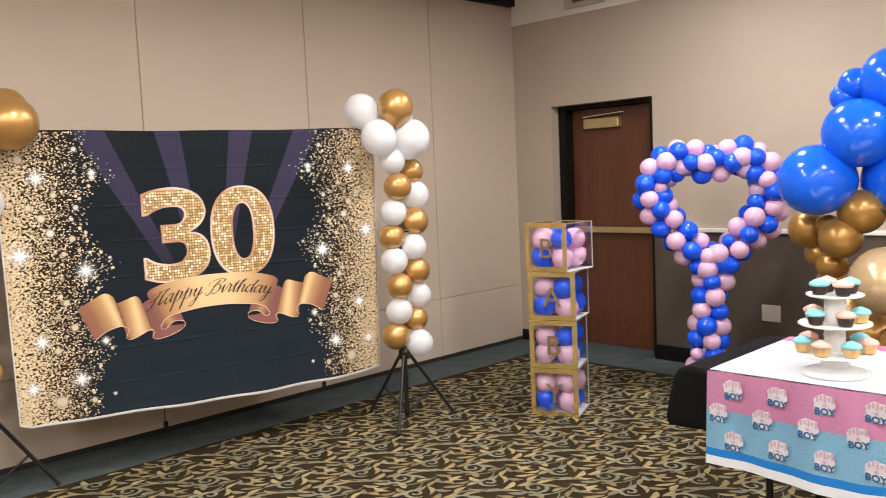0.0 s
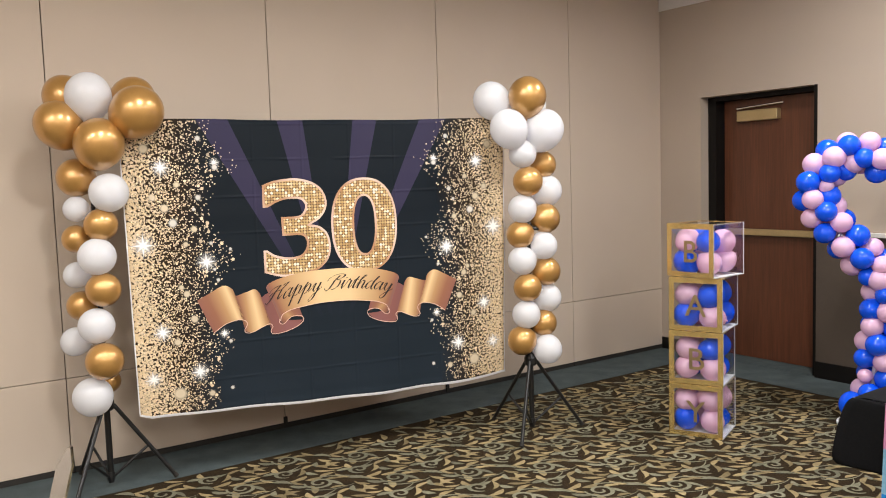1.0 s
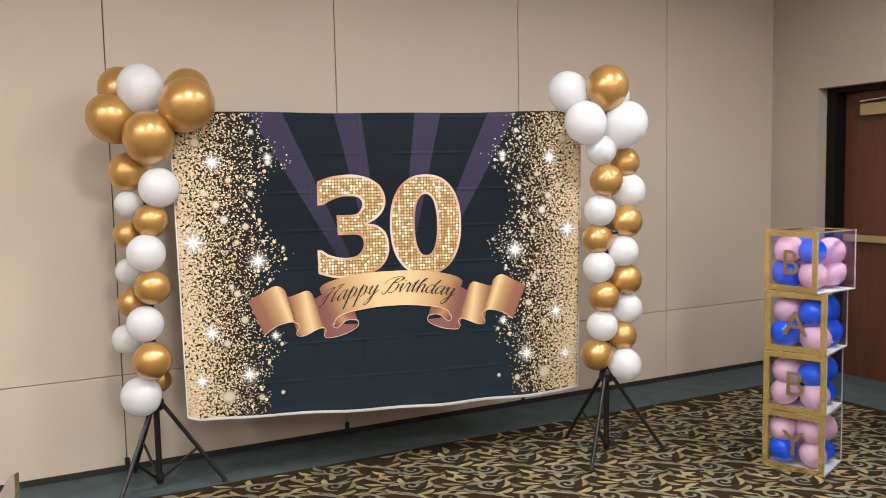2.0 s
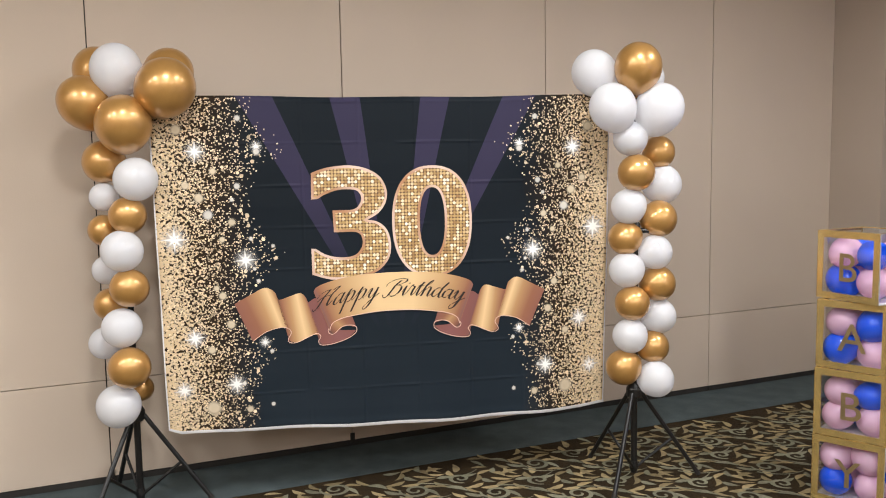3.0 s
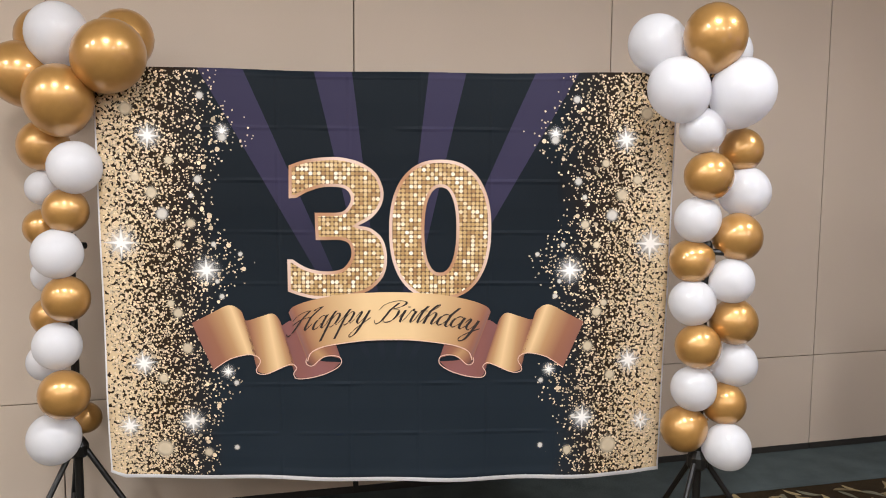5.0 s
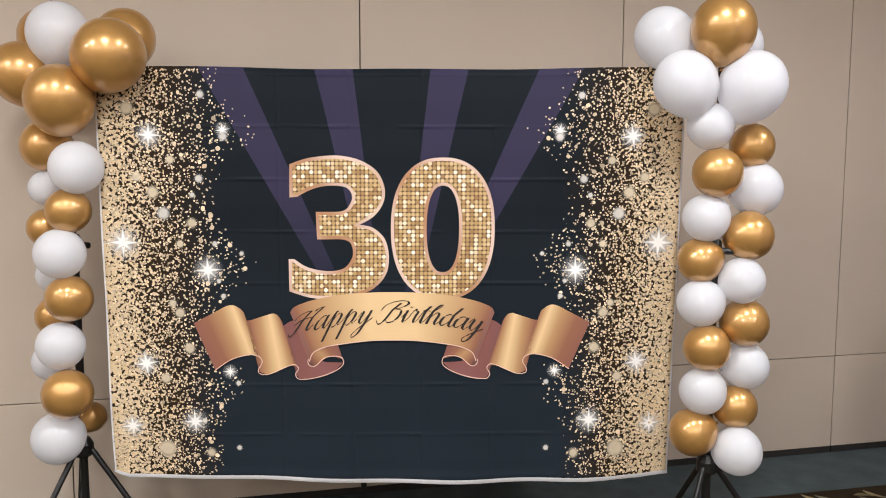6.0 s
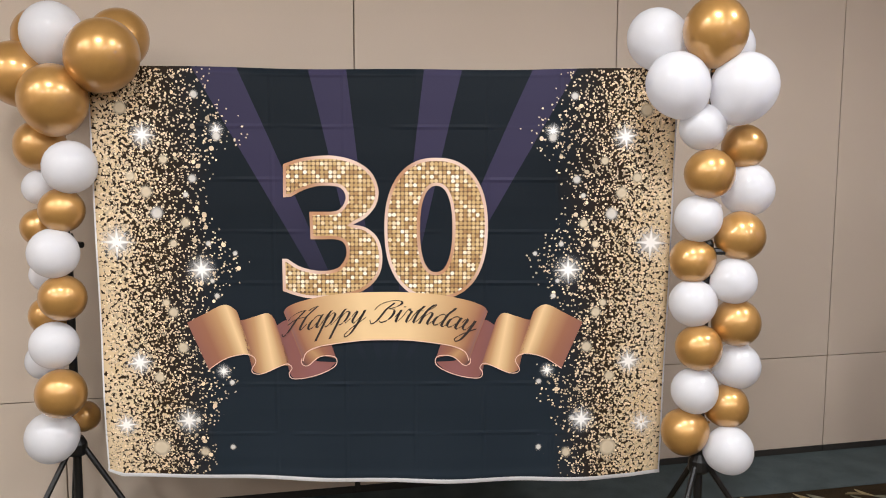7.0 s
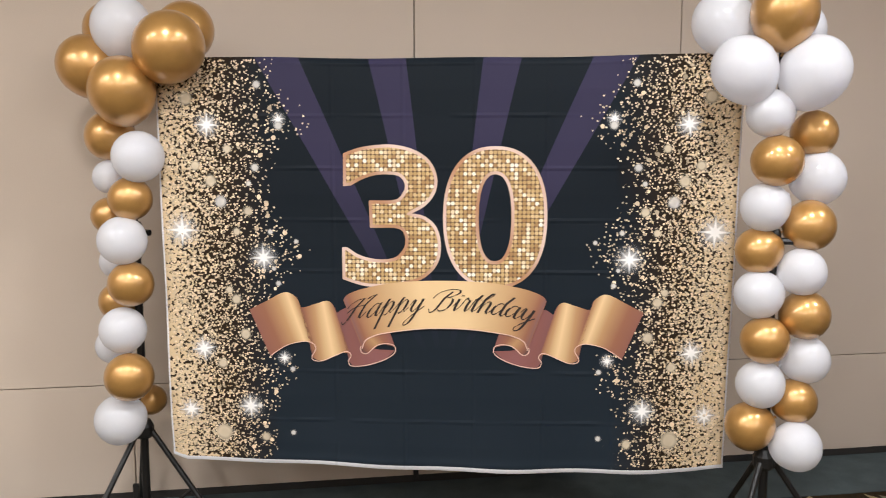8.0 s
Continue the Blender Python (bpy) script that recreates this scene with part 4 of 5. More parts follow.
# ---- stacked clear boxes with balloons ----
def baby_box(letter, x, y, z, yaw, seed, blues):
    th = empty("balloon_box", Matrix.Translation((x, y, z)) @ Matrix.Rotation(radians(yaw), 4, "Z"))
    tagged(th, "clear gift box with gold foil edges holding pink and blue balloons", "gift box", group="stacked balloon boxes")
    s, f = 0.151, 0.030
    H = 0.3
    # foil frames: the front and side have gold borders, the edges are folded card
    for k in range(4):
        rot = Matrix.Rotation(k * math.pi / 2, 4, "Z")
        bm = bmesh.new()
        t = 0.002
        if k in (0, 3):
            fw = f if k == 0 else 0.014
            box(bm, -s, -s + fw, -s, -s + t, 0.001, H - 0.001)
            box(bm, s - fw, s, -s, -s + t, 0.001, H - 0.001)
            box(bm, -s + fw, s - fw, -s, -s + t, H - fw, H - 0.001)
            box(bm, -s + fw, s - fw, -s, -s + t, 0.001, fw)
        else:
            fw = 0.005
            box(bm, -s, -s + fw, -s, -s + t, 0.001, H - 0.001)
            box(bm, s - fw, s, -s, -s + t, 0.001, H - 0.001)
            box(bm, -s + fw, s - fw, -s, -s + t, H - fw, H - 0.001)
            box(bm, -s + fw, s - fw, -s, -s + t, 0.001, fw)
        bmesh.ops.transform(bm, matrix=rot, verts=bm.verts[:])
        if k in (0, 3):
            part("foil_frame", bm, M_GOLD_FOIL, th, "gold foil frame of a box side")
        else:
            part("clear_edge", bm, M_CLEAR_EDGE, th, "folded clear plastic edge")
        bm = bmesh.new()
        box(bm, -s + 0.005, s - 0.005, -s + 0.0025, -s + 0.003, 0.005, H - 0.005)
        bmesh.ops.transform(bm, matrix=rot, verts=bm.verts[:])
        pane = part("clear_pane", bm, M_FILM, th, "clear plastic side")
        pane.visible_shadow = False
    part("base_card", box_bm(-s + 0.004, s - 0.004, -s + 0.004, s - 0.004, 0.002, 0.006), M_WHITE, th, "white card floor of the box")
    bm = bmesh.new()
    for a in (-1, 1):
        box(bm, min(a * s, a * (s - 0.02)), max(a * s, a * (s - 0.02)), -s + 0.003, s - 0.003, H - 0.004, H)
        box(bm, -s + 0.02, s - 0.02, min(a * (s - 0.003), a * (s - 0.023)), max(a * (s - 0.003), a * (s - 0.023)), H - 0.004, H)
    part("lid_frame", bm, M_GOLD_FOIL, th, "gold foil lid border")
    me = glyphs(letter, 0.175, 0.0008, 0.0, 0.0008)
    bm = bmesh.new()
    bm.from_mesh(me)
    m = Matrix.Translation((0, -s - 0.001, 0.085)) @ Matrix.Rotation(math.pi / 2, 4, "X")
    bmesh.ops.transform(bm, matrix=m, verts=bm.verts[:])
    part("letter", bm, M_LETTER_FOIL, th, "gold foil letter")
    rnd = random.Random(seed)
    for k in range(8):
        p = Vector((((k & 1) * 2 - 1) * 0.072, ((k >> 1 & 1) * 2 - 1) * 0.072, 0.077 + 0.118 * (k >> 2))) + Vector([rnd.uniform(-0.008, 0.008) for _ in range(3)])
        r = rnd.uniform(0.064, 0.074)
        balloon(th, p, r, M_B_BALLOON if k in blues else M_P_BALLOON, away=p - Vector((rnd.uniform(-1, 1), rnd.uniform(-0.4, 1), rnd.uniform(-0.6, 1))), squash=1.02)
    return th


for i, (letter, dx, dy, yaw, blues) in enumerate((("Y", 0, 0, -67, (0, 3, 6)), ("B", 0.0, 0.0, -66, (2, 3, 5, 7)), ("A", 0.008, -0.005, -70, (0, 3, 5, 7)), ("B", 0.012, -0.015, -86, (0, 5, 6)))):
    baby_box(letter, 1.776 + dx, -1.663 + dy, 0.302 * i + 0.002, yaw, 11 + i, blues)


# ---- balloon heart on a stem ----
def build_heart():
    th = empty("balloon_heart", Matrix.Translation((2.61, -2.29, 0)) @ Matrix.Diagonal((1.025, 1.025, 1.0, 1.0)))
    tagged(th, "pink and blue balloon heart on a twisted balloon stem", "balloon heart")
    ax = Vector((0.525, -0.851, 0))
    out = Vector((-0.851, -0.525, 0))
    spine = []
    for k in range(9):
        spine.append((-0.07 * (1 - k / 8) ** 1.3, 0.10 + 0.096 * k))
    loop = catmull([(0.0, 0.87), (-0.13, 0.99), (-0.28, 1.17), (-0.365, 1.34), (-0.30, 1.50), (-0.16, 1.585), (0.0, 1.52), (0.15, 1.575), (0.28, 1.51), (0.34, 1.36), (0.28, 1.18), (0.14, 1.0), (0.0, 0.87)], 25)
    path = [Vector(p) for p in spine] + [Vector(p) for p in loop[1:-1]]
    rnd = random.Random(3)
    part("stem_tube", rod_bm((-0.047, 0.077, 0.0), (0, 0, 0.95), 0.012), M_WHITE, th)
    bm = bmesh.new()
    ring = [ax * p.x + Vector((0, 0, p.y)) for p in loop]
    for a, b in zip(ring, ring[1:]):
        rod(bm, a, b, 0.006, 6)
    part("heart_hoop", bm, M_WHITE, th)
    part("base_plate", lathe([(0, 0), (0.16, 0), (0.16, 0.012), (0.02, 0.03), (0, 0.03)], 24, m=Matrix.Translation((-0.047, 0.077, 0))), M_WHITE, th)
    for i, p in enumerate(path):
        nxt = path[min(i + 1, len(path) - 1)]
        prv = path[max(i - 1, 0)]
        d = (nxt - prv).normalized()
        side = ax * (-d.y) + Vector((0, 0, d.x))
        for k in range(4):
            a = radians(90 * k + (i % 2) * 45 + i * 18 + rnd.uniform(-8, 8))
            c = ax * p.x + Vector((0, 0, p.y))
            r = rnd.uniform(0.054, 0.066) if rnd.random() > 0.06 else 0.04
            if i == 0:
                r = 0.082
            q = c + (side * math.cos(a) + out * math.sin(a)) * (0.072 if i else 0.09)
            balloon(th, q, r, M_P_BALLOON if (k + (i // 2)) % 2 else M_B_BALLOON, away=c, squash=1.0, knot=i < 14)
    for k, (a, z, r, mat) in enumerate(((0.40, 1.20, 0.066, M_P_BALLOON), (0.36, 1.09, 0.064, M_P_BALLOON), (0.27, 1.02, 0.066, M_P_BALLOON), (0.40, 1.32, 0.06, M_B_BALLOON))):
        q = ax * a - out * 0.10 + Vector((0, 0, z))
        balloon(th, q, r, mat, away=ax * 0.26 + Vector((0, 0, z)), squash=1.0)


build_heart()


# ---- gift table with film cover ----
TX0, TX1, TY0, TY1, TZ = 0.526, 1.24, -5.1, -3.275, 0.74


def cloth_sheet(us, point, mat, name, parent, label="", thick=0.002):
    bm = bmesh.new()
    nx, ny = us
    grid = [[bm.verts.new(point(i / nx, j / ny)) for j in range(ny + 1)] for i in range(nx + 1)]
    for i in range(nx):
        for j in range(ny):
            bm.faces.new((grid[i][j], grid[i + 1][j], grid[i + 1][j + 1], grid[i][j + 1]))
    ob = part(name, bm, mat, parent, label, smooth=True)
    if thick:
        m = ob.modifiers.new("thickness", "SOLIDIFY")
        m.thickness, m.offset = thick, 0
    return ob


def build_table():
    th = empty("folding_table")
    tagged(th, "long folding table under a black cloth", "table")
    part("tabletop", box_bm(TX0 + 0.01, TX1 - 0.01, TY0 + 0.01, TY1 - 0.01, TZ - 0.04, TZ - 0.006, bevel=0.006), M_WHITE, th)
    for x in (TX0 + 0.12, TX1 - 0.12):
        for y in (TY0 + 0.25, TY1 - 0.25):
            part("leg", rod_bm((x, y, 0), (x, y, TZ - 0.04), 0.014, 10), M_BLACK_METAL, th)
    cl = empty("black_tablecloth")
    tagged(cl, "black tablecloth draped over the table end", "tablecloth")

    def sag(k):
        """Outward and downward run of the bunched cloth, tucked under at its hem."""
        if k < 0.7:
            return 0.085 * (k / 0.7) ** 0.5, 0.20 * (k / 0.7) ** 1.5
        ang = (k - 0.7) / 0.3 * math.pi * 0.8
        return 0.085 - 0.04 * (1 - math.cos(ang)) + 0.012 * math.sin(ang), 0.20 + 0.04 * math.sin(ang)

    def end(s, t):
        x = TX0 - 0.01 + (TX1 - TX0 + 0.02) * s
        if t < 0.3:
            return Vector((x, -3.395 + (TY1 + 0.014 + 3.395) * t / 0.3, TZ + 0.001))
        k = (t - 0.3) / 0.7
        o, d = sag(k)
        fold = 1 + 0.22 * math.sin(8 * s) * min(1, 8 * s * (1 - s))
        return Vector((x + 0.12 * o * (2 * s - 1), TY1 + 0.016 + o * fold, TZ - 0.002 - d - 0.012 * k * math.sin(6 * s)))
    cloth_sheet((30, 30), end, M_BLACK_CLOTH, "end_drape", cl)
    for x, sgn in ((TX0 - 0.002, -1), (TX1 + 0.002, 1)):
        def side(s, t, x=x, sgn=sgn):
            near = max(0.0, 1 - s * 14) ** 0.7
            o, d = sag(t)
            y = TY1 + 0.016 + (TY0 + 0.02 - TY1) * s + o * near
            return Vector((x + sgn * (0.008 + 0.004 * t + 0.12 * o * near), y, TZ - 0.002 - d * near - 0.25 * t * (1 - near)))
        cloth_sheet((84, 14), side, M_BLACK_CLOTH, "side_drape", cl)
    cov = empty("party_table_cover")
    tagged(cov, "glossy white, pink and blue printed plastic table cover", "table cover")
    y1 = -3.355
    part("top_sheet", box_bm(TX0 - 0.012, TX1 + 0.012, TY0 - 0.01, y1, TZ + 0.003, TZ + 0.006), M_PLASTIC_WHITE, cov)
    part("top_band", box_bm(TX1 - 0.08, TX1 + 0.012, TY0 - 0.01, y1 + 0.001, TZ + 0.0065, TZ + 0.0075), M_PLASTIC_PINK, cov, "pink band at the cover's edge")
    for sgn, x in ((-1, TX0 - 0.012), (1, TX1 + 0.012)):
        z = TZ + 0.004
        for name, h, mat in (("pink_band", 0.15, M_PLASTIC_PINK), ("sky_band", 0.15, M_PLASTIC_SKY), ("blue_stripe", 0.03, M_PLASTIC_BLUE), ("white_hem", 0.034, M_PLASTIC_WHITE)):
            def fall(s, t, z=z, h=h, sgn=sgn, x=x):
                zz = z - h * t
                low = (TZ - zz) / 0.4
                y = TY0 - 0.01 + (y1 - TY0 + 0.01) * s
                return Vector((x + sgn * (0.016 + 0.025 * low + 0.012 * low * math.sin(11 * y) + 0.004 * math.sin(37 * y + 3 * low)), y, zz + 0.012 * low * math.sin(7 * y)))
            cloth_sheet((60, 5), fall, mat, name, cov, thick=0)
            z -= h
    # printed badges on the drop, the words too faint to read as bars
    badge = material("badge_print", (0.66, 0.62, 0.70), 0.3)
    pinkish = material("badge_pink_print", (0.55, 0.38, 0.46), 0.3)
    navy = material("badge_blue_print", (0.012, 0.11, 0.27), 0.3)
    word = glyphs("BOY", 0.034, bold=0.0016, resolution=2)
    for row, (zc, off) in enumerate(((0.685, 0.105), (0.592, 0.05), (0.492, 0.11))):
        for k in range(8):
            yc = y1 - off - 0.166 * k
            if yc < TY0 + 0.05:
                continue
            low = (TZ - zc) / 0.4
            x = TX0 - 0.012 - (0.016 + 0.025 * low + 0.012 * low * math.sin(11 * yc) + 0.006) - 0.004
            m = Matrix.Translation((x, yc, zc)) @ Matrix.Rotation(radians(-4), 4, "Y") @ Matrix.Rotation(radians(random.uniform(-5, 5)), 4, "X")
            bm = bmesh.new()
            ring = []
            for q in range(14):
                ang = 2 * math.pi * q / 14
                rr = 0.036 * (1.0 + 0.05 * (1 if q % 2 else -1) + random.uniform(-0.04, 0.04)) / max(abs(math.cos(ang)), abs(math.sin(ang))) ** 0.45
                ring.append((rr * math.cos(ang), rr * math.sin(ang)))
            front = [bm.verts.new((-0.0006, p, q)) for p, q in ring]
            rear = [bm.verts.new((0.0006, p, q)) for p, q in ring]
            bm.faces.new(front)
            bm.faces.new(rear[::-1])
            for q in range(14):
                bm.faces.new((front[q], rear[q], rear[(q + 1) % 14], front[(q + 1) % 14]))
            bmesh.ops.recalc_face_normals(bm, faces=bm.faces[:])
            bmesh.ops.transform(bm, matrix=m, verts=bm.verts[:])
            bd = part("badge", bm, badge, cov, "white printed badge")
            marks = [(-0.028 + 0.013 * q, -0.019 + 0.013 * q, 0.008 + 0.006 * (q % 2), 0.028 + 0.005 * (q % 3), pinkish) for q in range(5)]
            marks += [(-0.006, 0.006, -0.008, 0.003, pinkish)]
            for (p0, p1, c, d, mt) in marks:
                bm = box_bm(-0.0014, -0.0007, -p1, -p0, c, d)
                bmesh.ops.transform(bm, matrix=m, verts=bm.verts[:])
                part("printed_bar", bm, mt, bd)
            bm = bmesh.new()
            bm.from_mesh(word)
            bmesh.ops.transform(bm, matrix=m @ Matrix.Translation((-0.0012, 0.0, -0.036)) @ Matrix(((0, 0, -1), (-1, 0, 0), (0, 1, 0))).to_4x4(), verts=bm.verts[:])
            part("printed_word", bm, navy, bd, "dark blue printed word")


build_table()


# ---- cupcake stand ----
def build_cupcakes():
    sx, sy, sz = 0.694, -3.750, TZ + 0.0075
    th = empty("cake_stand", Matrix.Translation((sx, sy, sz)))
    tagged(th, "white three-tier cupcake stand on the table", "cake stand")
    part("foot", lathe([(0, 0.0), (0.115, 0.0), (0.118, 0.006), (0.1, 0.014), (0.05, 0.03), (0, 0.03)], 32), M_WHITE, th, smooth=True)
    part("stem", lathe([(0.0, 0.03), (0.05, 0.03), (0.036, 0.08), (0.036, 0.285), (0, 0.285)], 24), M_WHITE, th)
    tiers = ((0.150, 0.075), (0.124, 0.18), (0.097, 0.285))
    for r, z in tiers:
        part("tier", lathe([(0, z), (r - 0.006, z), (r, z + 0.003), (r, z + 0.008), (r - 0.004, z + 0.009), (r - 0.012, z + 0.006), (0, z + 0.006)], 40), M_WHITE, th)
    choc = material("chocolate_cake_cup", (0.028, 0.012, 0.008), 0.6, vary=0.2)
    vanilla = material("vanilla_cake_cup", (0.62, 0.40, 0.17), 0.6, vary=0.2)
    teal = material("teal_icing", (0.20, 0.55, 0.62), 0.45, vary=0.08)
    peach = material("peach_icing", (0.80, 0.42, 0.36), 0.45, vary=0.08)
    rnd = random.Random(8)
    for level, (r, z) in enumerate(tiers):
        n = (7, 5, 4)[level]
        for k in range(n):
            a = 2 * math.pi * k / n + 0.4 + level
            rr = r - 0.04
            t2 = empty("cupcake", Matrix.Translation((sx + rr * math.cos(a), sy + rr * math.sin(a), sz + z + 0.0095)))
            dark = level == 2 or (level == 1 and k % 3)
            ice = peach if (k + level) % 2 else teal
            tagged(t2, ("dark chocolate" if dark else "vanilla") + " cupcake with " + ("peach" if ice is peach else "teal") + " icing on the stand", "cupcake", group="cupcakes on the stand")
            bm = bmesh.new()
            prof = [(0, 0.0), (0.017, 0.0), (0.0225, 0.028), (0.0, 0.028)]
            lathe(prof, 18, bm)
            for v in bm.verts:
                ang = math.atan2(v.co.y, v.co.x)
                if v.co.length > 0.01:
                    s = 1 + 0.03 * (1 if round(ang / (2 * math.pi / 18)) % 2 else -1)
                    v.co.x *= s
                    v.co.y *= s
            bmesh.ops.scale(bm, vec=(1.32, 1.32, 1.1), verts=bm.verts[:])
            part("cup", bm, choc if dark else vanilla, t2)
            bm = bmesh.new()
            prof = [(0.0, 0.026), (0.024, 0.027), (0.027, 0.033), (0.023, 0.039), (0.020, 0.0405), (0.0195, 0.043), (0.014, 0.0465), (0.009, 0.048), (0.005, 0.051), (0.0, 0.0525)]
            lathe(prof, 16, bm)
            for v in bm.verts:
                ang = math.atan2(v.co.y, v.co.x) + v.co.z * 60
                v.co.x *= 1 + 0.09 * math.sin(6 * ang)
                v.co.y *= 1 + 0.09 * math.sin(6 * ang)
            bmesh.ops.scale(bm, vec=(1.32, 1.32, 1.1), verts=bm.verts[:])
            part("icing", bm, ice, t2, smooth=True)


build_cupcakes()


# ---- large balloon garland beyond the table ----
def build_garland():
    th = empty("balloon_garland", Matrix.Translation((1.92, -3.50, 0)))
    tagged(th, "bright blue and gold balloon garland on a stand", "balloon garland")
    o = Vector((1.92, -3.50, 0))
    part("pole", rod_bm((0.2, -0.1, 0), (0.2, -0.1, 2.2), 0.016), M_BLACK_METAL, th)
    part("base_plate", lathe([(0, 0), (0.2, 0), (0.2, 0.01), (0.03, 0.03), (0, 0.03)], 24, m=Matrix.Translation((0.2, -0.1, 0))), M_BLACK_METAL, th)
    S, A = M_SKY_BALLOON, M_DIRTYGOLD
    for mat, x, y, z, r in ((S, 1.728, -3.286, 1.428, 0.172), (S, 1.769, -3.466, 1.641, 0.162), (S, 1.908, -3.585, 1.874, 0.164), (S, 1.916, -3.381, 1.732, 0.082), (S, 1.867, -3.371, 1.819, 0.068),
                            (S, 1.865, -3.420, 1.876, 0.077), (S, 1.968, -3.313, 1.560, 0.097), (S, 1.961, -3.600, 1.411, 0.183), (S, 2.002, -3.630, 2.067, 0.106), (S, 1.857, -3.793, 1.648, 0.193)):
        balloon(th, Vector((x, y, z)) - o, r, mat, away=Vector((2.17, -3.62, z - 0.1)) - o, squash=1.03)
    for x, y, z, r in ((1.879, -3.185, 1.177, 0.092), (1.827, -3.304, 1.197, 0.058), (1.777, -3.379, 1.142, 0.097), (1.822, -3.459, 1.267, 0.106), (1.927, -3.227, 1.049, 0.072), (1.877, -3.302, 0.999, 0.072),
                       (1.927, -3.302, 0.884, 0.097), (1.876, -3.415, 0.785, 0.097), (1.767, -3.707, 1.166, 0.106), (1.875, -3.491, 0.668, 0.116), (1.774, -3.681, 0.636, 0.125)):
        balloon(th, Vector((x, y, z)) - o, r, A, away=Vector((2.17, -3.62, z - 0.1)) - o, squash=1.03)

    balloon(th, Vector((1.705, -3.606, 0.955)) - o, 0.159, M_PEARL_GOLD, away=Vector((2.17, -3.62, 0.9)) - o, squash=1.03)
    for k in range(4):
        bm = bmesh.new()
        n = 7
        up = [bm.verts.new((0.12 * i / n, 0.022 * math.sin(math.pi * i / n) + 0.0005, 0.03 * math.sin(2 * i / n))) for i in range(n + 1)]
        dn = [bm.verts.new((0.12 * i / n, -0.022 * math.sin(math.pi * i / n) - 0.0005, 0.03 * math.sin(2 * i / n))) for i in range(n + 1)]
        for i in range(n):
            bm.faces.new((dn[i], dn[i + 1], up[i + 1], up[i]))
        m = Matrix.Translation((-0.17, -0.13 - 0.03 * k, 1.20 + 0.02 * k)) @ Matrix.Rotation(radians(150 + 35 * k), 4, "Z") @ Matrix.Rotation(radians(-35 + 30 * k), 4, "Y")
        bmesh.ops.transform(bm, matrix=m, verts=bm.verts[:])
        part("leaf", bm, M_LEAF_GREEN, th, "green artificial leaf")


build_garland()


# ---- small fittings ----
def build_fittings():
    x = ROOM_X1 - 0.03
    p = part("wall_outlet", box_bm(x - 0.008, x, -2.404, -2.269, 0.389, 0.508, bevel=0.003), M_IVORY)
    tagged(p, "ivory square wall plate on the wainscot", "wall plate")
    s = empty("exit_sign")
    tagged(s, "cream sign box on the white band above the door", "sign")
    part("housing", box_bm(ROOM_X1 - 0.055, ROOM_X1 - 0.013, -0.99, -0.61, 2.865, 3.03, bevel=0.006), M_IVORY, s)
    part("face_bar", box_bm(ROOM_X1 - 0.0575, ROOM_X1 - 0.0555, -0.89, -0.70, 2.90, 3.0), material("brown_sign_face", (0.20, 0.07, 0.04), 0.5), s, "brown patch on the sign")


build_fittings()


def build_chair():
    """Stacking chair: flat chrome posts that splay outwards above a low padded back."""
    th = empty("stacking_chair", Matrix.Translation((-2.125, -2.70, 0)) @ Matrix.Rotation(radians(-33), 4, "Z"))
    tagged(th, "chrome-framed stacking chair with dark upholstery", "chair")
    pad = material("charcoal_upholstery", (0.03, 0.03, 0.032), 0.9, vary=0.2, bump=0.4)
    part("seat", box_bm(-0.21, 0.21, -0.2, 0.22, 0.42, 0.48, bevel=0.018), pad, th)
    part("backrest", box_bm(-0.155, 0.155, 0.265, 0.295, 0.52, 0.72, bevel=0.012), pad, th)
    for sx in (-1, 1):
        bm = bmesh.new()
        rows = []
        for i in range(13):
            t = i / 12
            z = 0.40 + 0.497 * t
            x = sx * (0.165 + 0.075 * t * t)
            w = 0.018 * (1.0 if t < 0.9 else math.sqrt(max(0.05, 1 - ((t - 0.9) / 0.1) ** 2)))
            y = 0.245 + 0.04 * t
            rows.append([bm.verts.new((x + p * w, y + q * 0.008, z)) for p, q in ((-1, -1), (1, -1), (1, 1), (-1, 1))])
        for r0, r1 in zip(rows, rows[1:]):
            for k in range(4):
                bm.faces.new((r0[k], r0[(k + 1) % 4], r1[(k + 1) % 4], r1[k]))
        bm.faces.new(rows[0][::-1])
        bm.faces.new(rows[-1])
        bmesh.ops.recalc_face_normals(bm, faces=bm.faces[:])
        part("back_post", bm, M_CHROME, th, "flat chrome back post")
        for y, k in ((-0.18, -0.03), (0.2, 0.1)):
            part("leg", rod_bm((sx * 0.18, y, 0.43), (sx * 0.205, y + k, 0.0), 0.011, 10), M_CHROME, th)


build_chair()


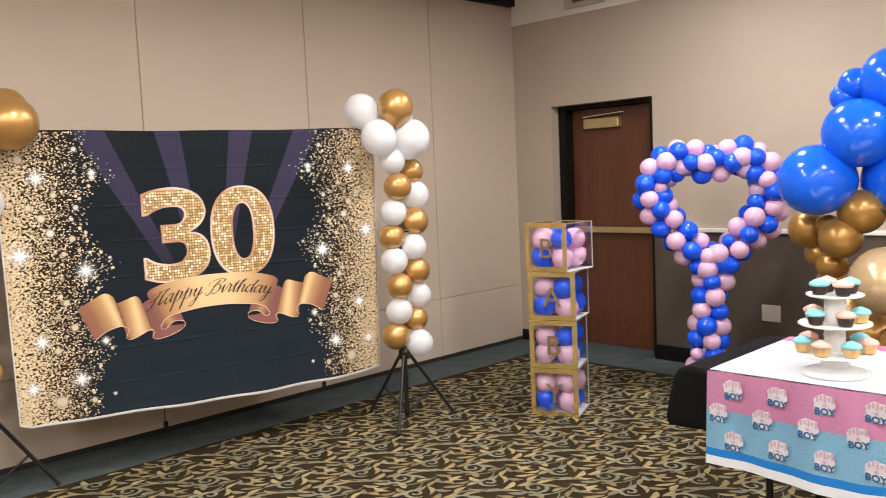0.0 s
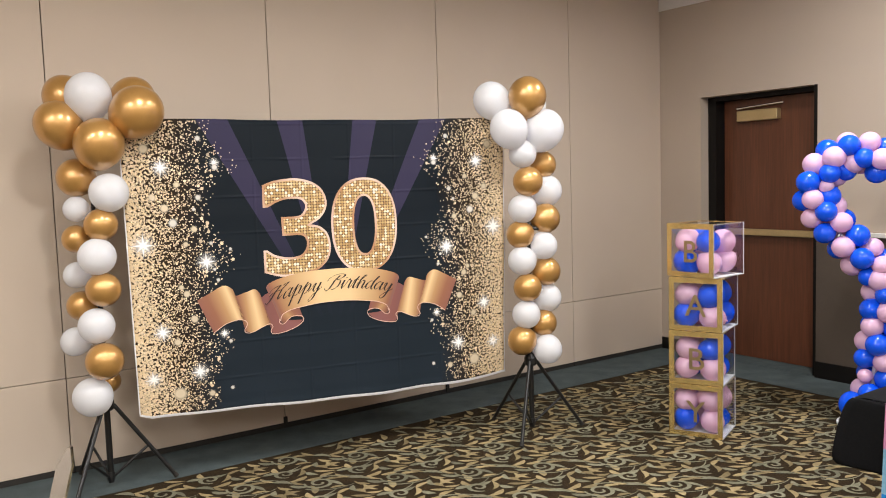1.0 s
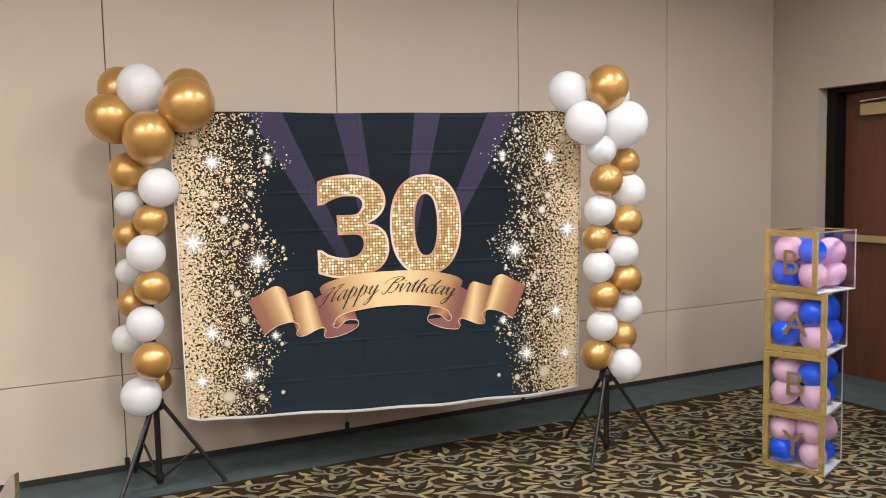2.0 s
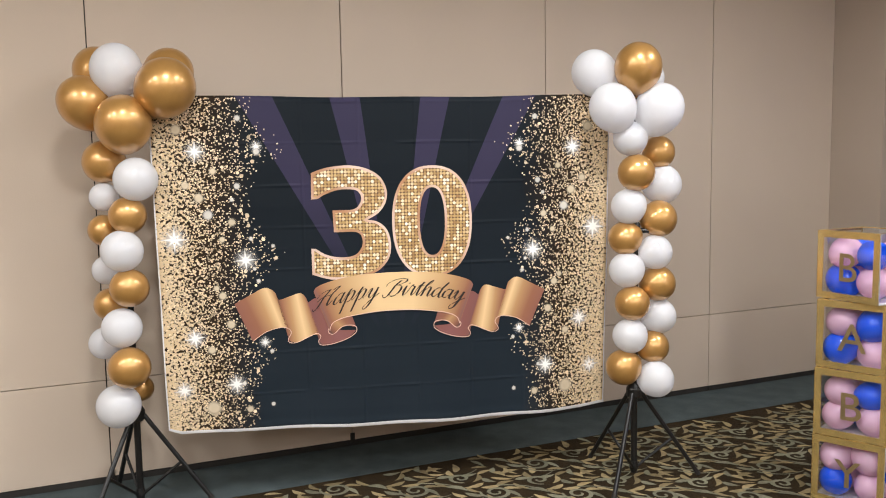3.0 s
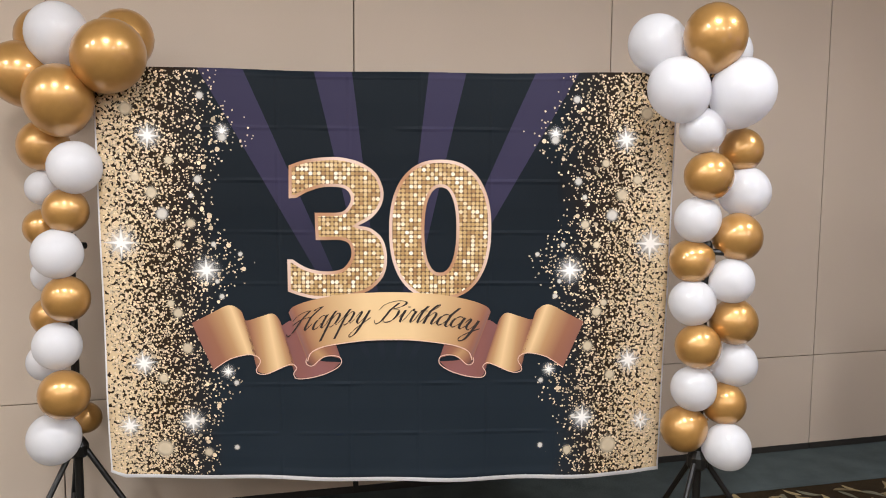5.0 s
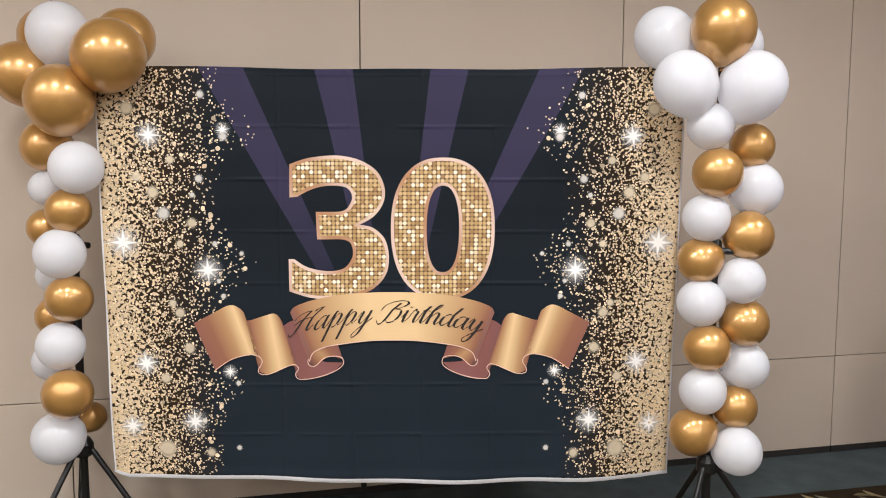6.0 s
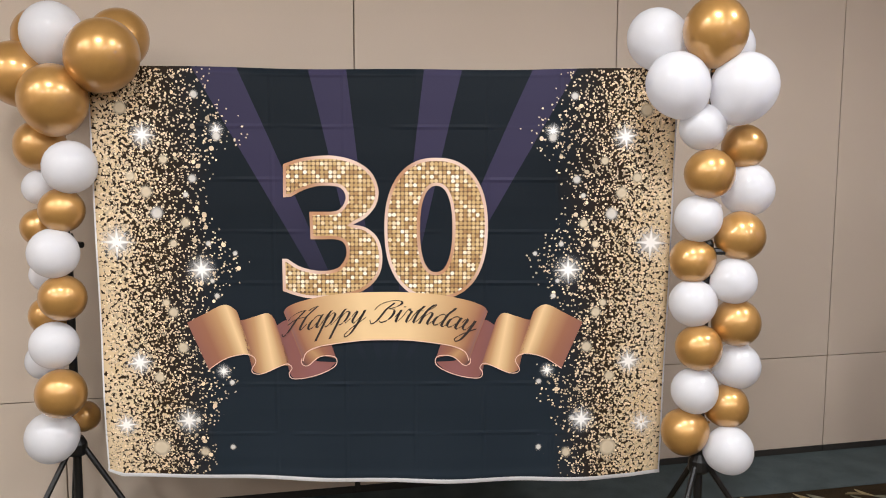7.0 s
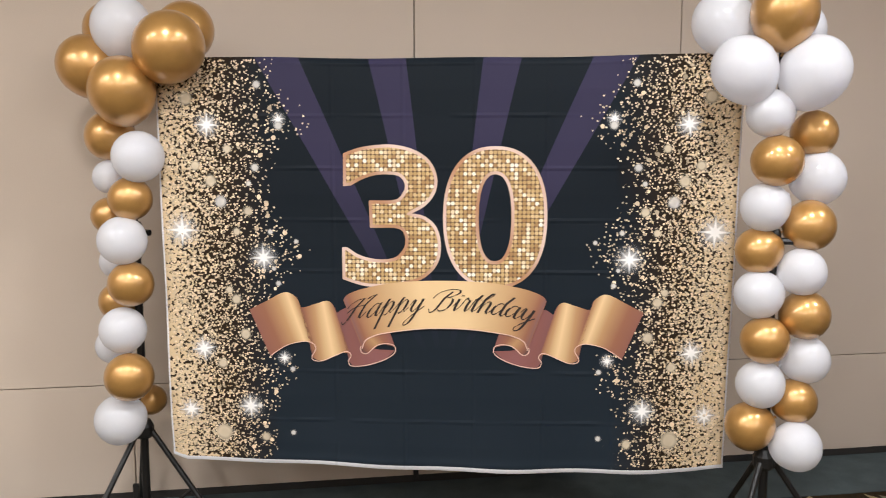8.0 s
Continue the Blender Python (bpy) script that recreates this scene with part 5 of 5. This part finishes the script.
# ---- carpet pattern: woven leaves and scrolls, pile slightly proud ----
def build_carpet_pattern():
    rnd = random.Random(21)
    verts, faces, mats = [], [], []
    level = [0]

    def shape(points, mat):
        k = len(verts)
        level[0] = (level[0] + 1) % 12
        verts.extend((x, y, 0.0022 + 0.0001 * level[0]) for x, y in points)
        faces.append(tuple(range(k, k + len(points))))
        mats.append(mat)

    def leaf(x, y, a, length, width, bend, mat=0):
        up, dn = [], []
        for i in range(8):
            t = i / 7
            w = width * math.sin(math.pi * t ** 0.75) * 0.5
            cx, cy = length * (t - 0.5), bend * length * 4 * t * (1 - t)
            up.append((cx, cy + w))
            dn.append((cx, cy - w))
        pts = dn + up[::-1][1:-1]
        c, s = math.cos(a), math.sin(a)
        shape([(x + c * p - s * q, y + s * p + c * q) for p, q in pts], mat)

    def scroll(x, y, a, r, turns, flip, mat=1):
        n = 26
        prev = None
        k0 = len(verts)
        for i in range(n + 1):
            t = i / n
            ang = a + flip * turns * 2 * math.pi * t
            rr = r * (0.16 + 0.84 * t)
            w = 0.0100 * (0.6 + 0.6 * t) * (1 - 0.6 * max(0, t - 0.8) / 0.2)
            for sgn in (-1, 1):
                verts.append((x + (rr + sgn * w) * math.cos(ang), y + (rr + sgn * w) * math.sin(ang), 0.0037))
            if i:
                k = k0 + 2 * i
                faces.append((k - 2, k - 1, k + 1, k))
                mats.append(mat)

    def vine(x, y, a, length, bend, mat=1):
        """A tapering stem that swings one way."""
        n = 14
        k0 = len(verts)
        px, py, ang = x, y, a
        for i in range(n + 1):
            t = i / n
            w = 0.0068 * (1 - 0.75 * t)
            for sgn in (-1, 1):
                verts.append((px - sgn * w * math.sin(ang), py + sgn * w * math.cos(ang), 0.0040 + 0.0003 * (bend > 0) + 0.0002 * (length > 0.28)))
            if i:
                k = k0 + 2 * i
                faces.append((k - 2, k - 1, k + 1, k))
                mats.append(mat)
            px += length / n * math.cos(ang)
            py += length / n * math.sin(ang)
            ang += bend / n

    kept = []
    for _ in range(900):
        m = (rnd.random(), rnd.random(), rnd.gauss(0.35, 1.2), rnd.uniform(0.075, 0.12), rnd.uniform(0.026, 0.038), rnd.choice((-1, 1)) * rnd.uniform(0.06, 0.2), rnd.random() < 0.25)
        near_scroll = (m[0] - 0.27) ** 2 + (m[1] - 0.3) ** 2 < 0.045 or (m[0] - 0.8) ** 2 + (m[1] - 0.72) ** 2 < 0.026
        if not near_scroll and all((min(abs(m[0] - q[0]), 1 - abs(m[0] - q[0])) / 1.5) ** 2 + min(abs(m[1] - q[1]), 1 - abs(m[1] - q[1])) ** 2 > 0.0165 for q in kept):
            kept.append(m)
    tile, turn = 0.38, radians(-28)
    ct, st = math.cos(turn), math.sin(turn)

    def put(a, b):
        return 0.5 + ct * a - st * b, -2.0 + st * a + ct * b

    for i in range(-22, 22):
        for j in range(-24, 14):
            ox, oy = (i + 0.5 * (j % 2)) * tile, j * tile
            cx, cy = put(ox, oy)
            if not (ROOM_X0 + 0.1 < cx < 2.96 and ROOM_Y0 + 0.3 < cy < -0.3):
                continue
            for (a, b, ang, ln, wd, bend, grey) in kept:
                px, py = put(ox + a * tile, oy + b * tile)
                if px < 2.94 and py < border_edge(px) - 0.04:
                    leaf(px, py, ang + turn, ln, wd, bend, 1 if grey else 0)
            px, py = put(ox + 0.27 * tile, oy + 0.3 * tile)
            if px < 2.88 and py < border_edge(px) - 0.10:
                scroll(px, py, turn + 0.6, 0.076, 1.6, -1)
            px, py = put(ox + 0.8 * tile, oy + 0.72 * tile)
            if px < 2.88 and py < border_edge(px) - 0.10:
                scroll(px, py, turn + 2.9, 0.058, 1.35, 1)
            for (a, b, ang, ln, bend) in ((0.27, 0.51, 0.2, 0.30, -1.1), (0.1, 0.1, -0.5, 0.26, 1.4), (0.6, 0.75, 0.1, 0.2, 1.2)):
                px, py = put(ox + a * tile, oy + b * tile)
                if px < 2.66 and py < border_edge(px) - 0.2:
                    vine(px, py, ang + turn, ln, bend)
    me = bpy.data.meshes.new("carpet_pattern")
    me.from_pydata(verts, [], faces)
    me.materials.append(M_LEAF)
    me.materials.append(M_SCROLL)
    me.polygons.foreach_set("material_index", mats)
    ob = new("carpet_pattern", me)
    ob.parent = bpy.data.objects["floor"]
    tagged(ob, "woven tan leaves and grey-green scrolls in the carpet", kind="stuff")


build_carpet_pattern()
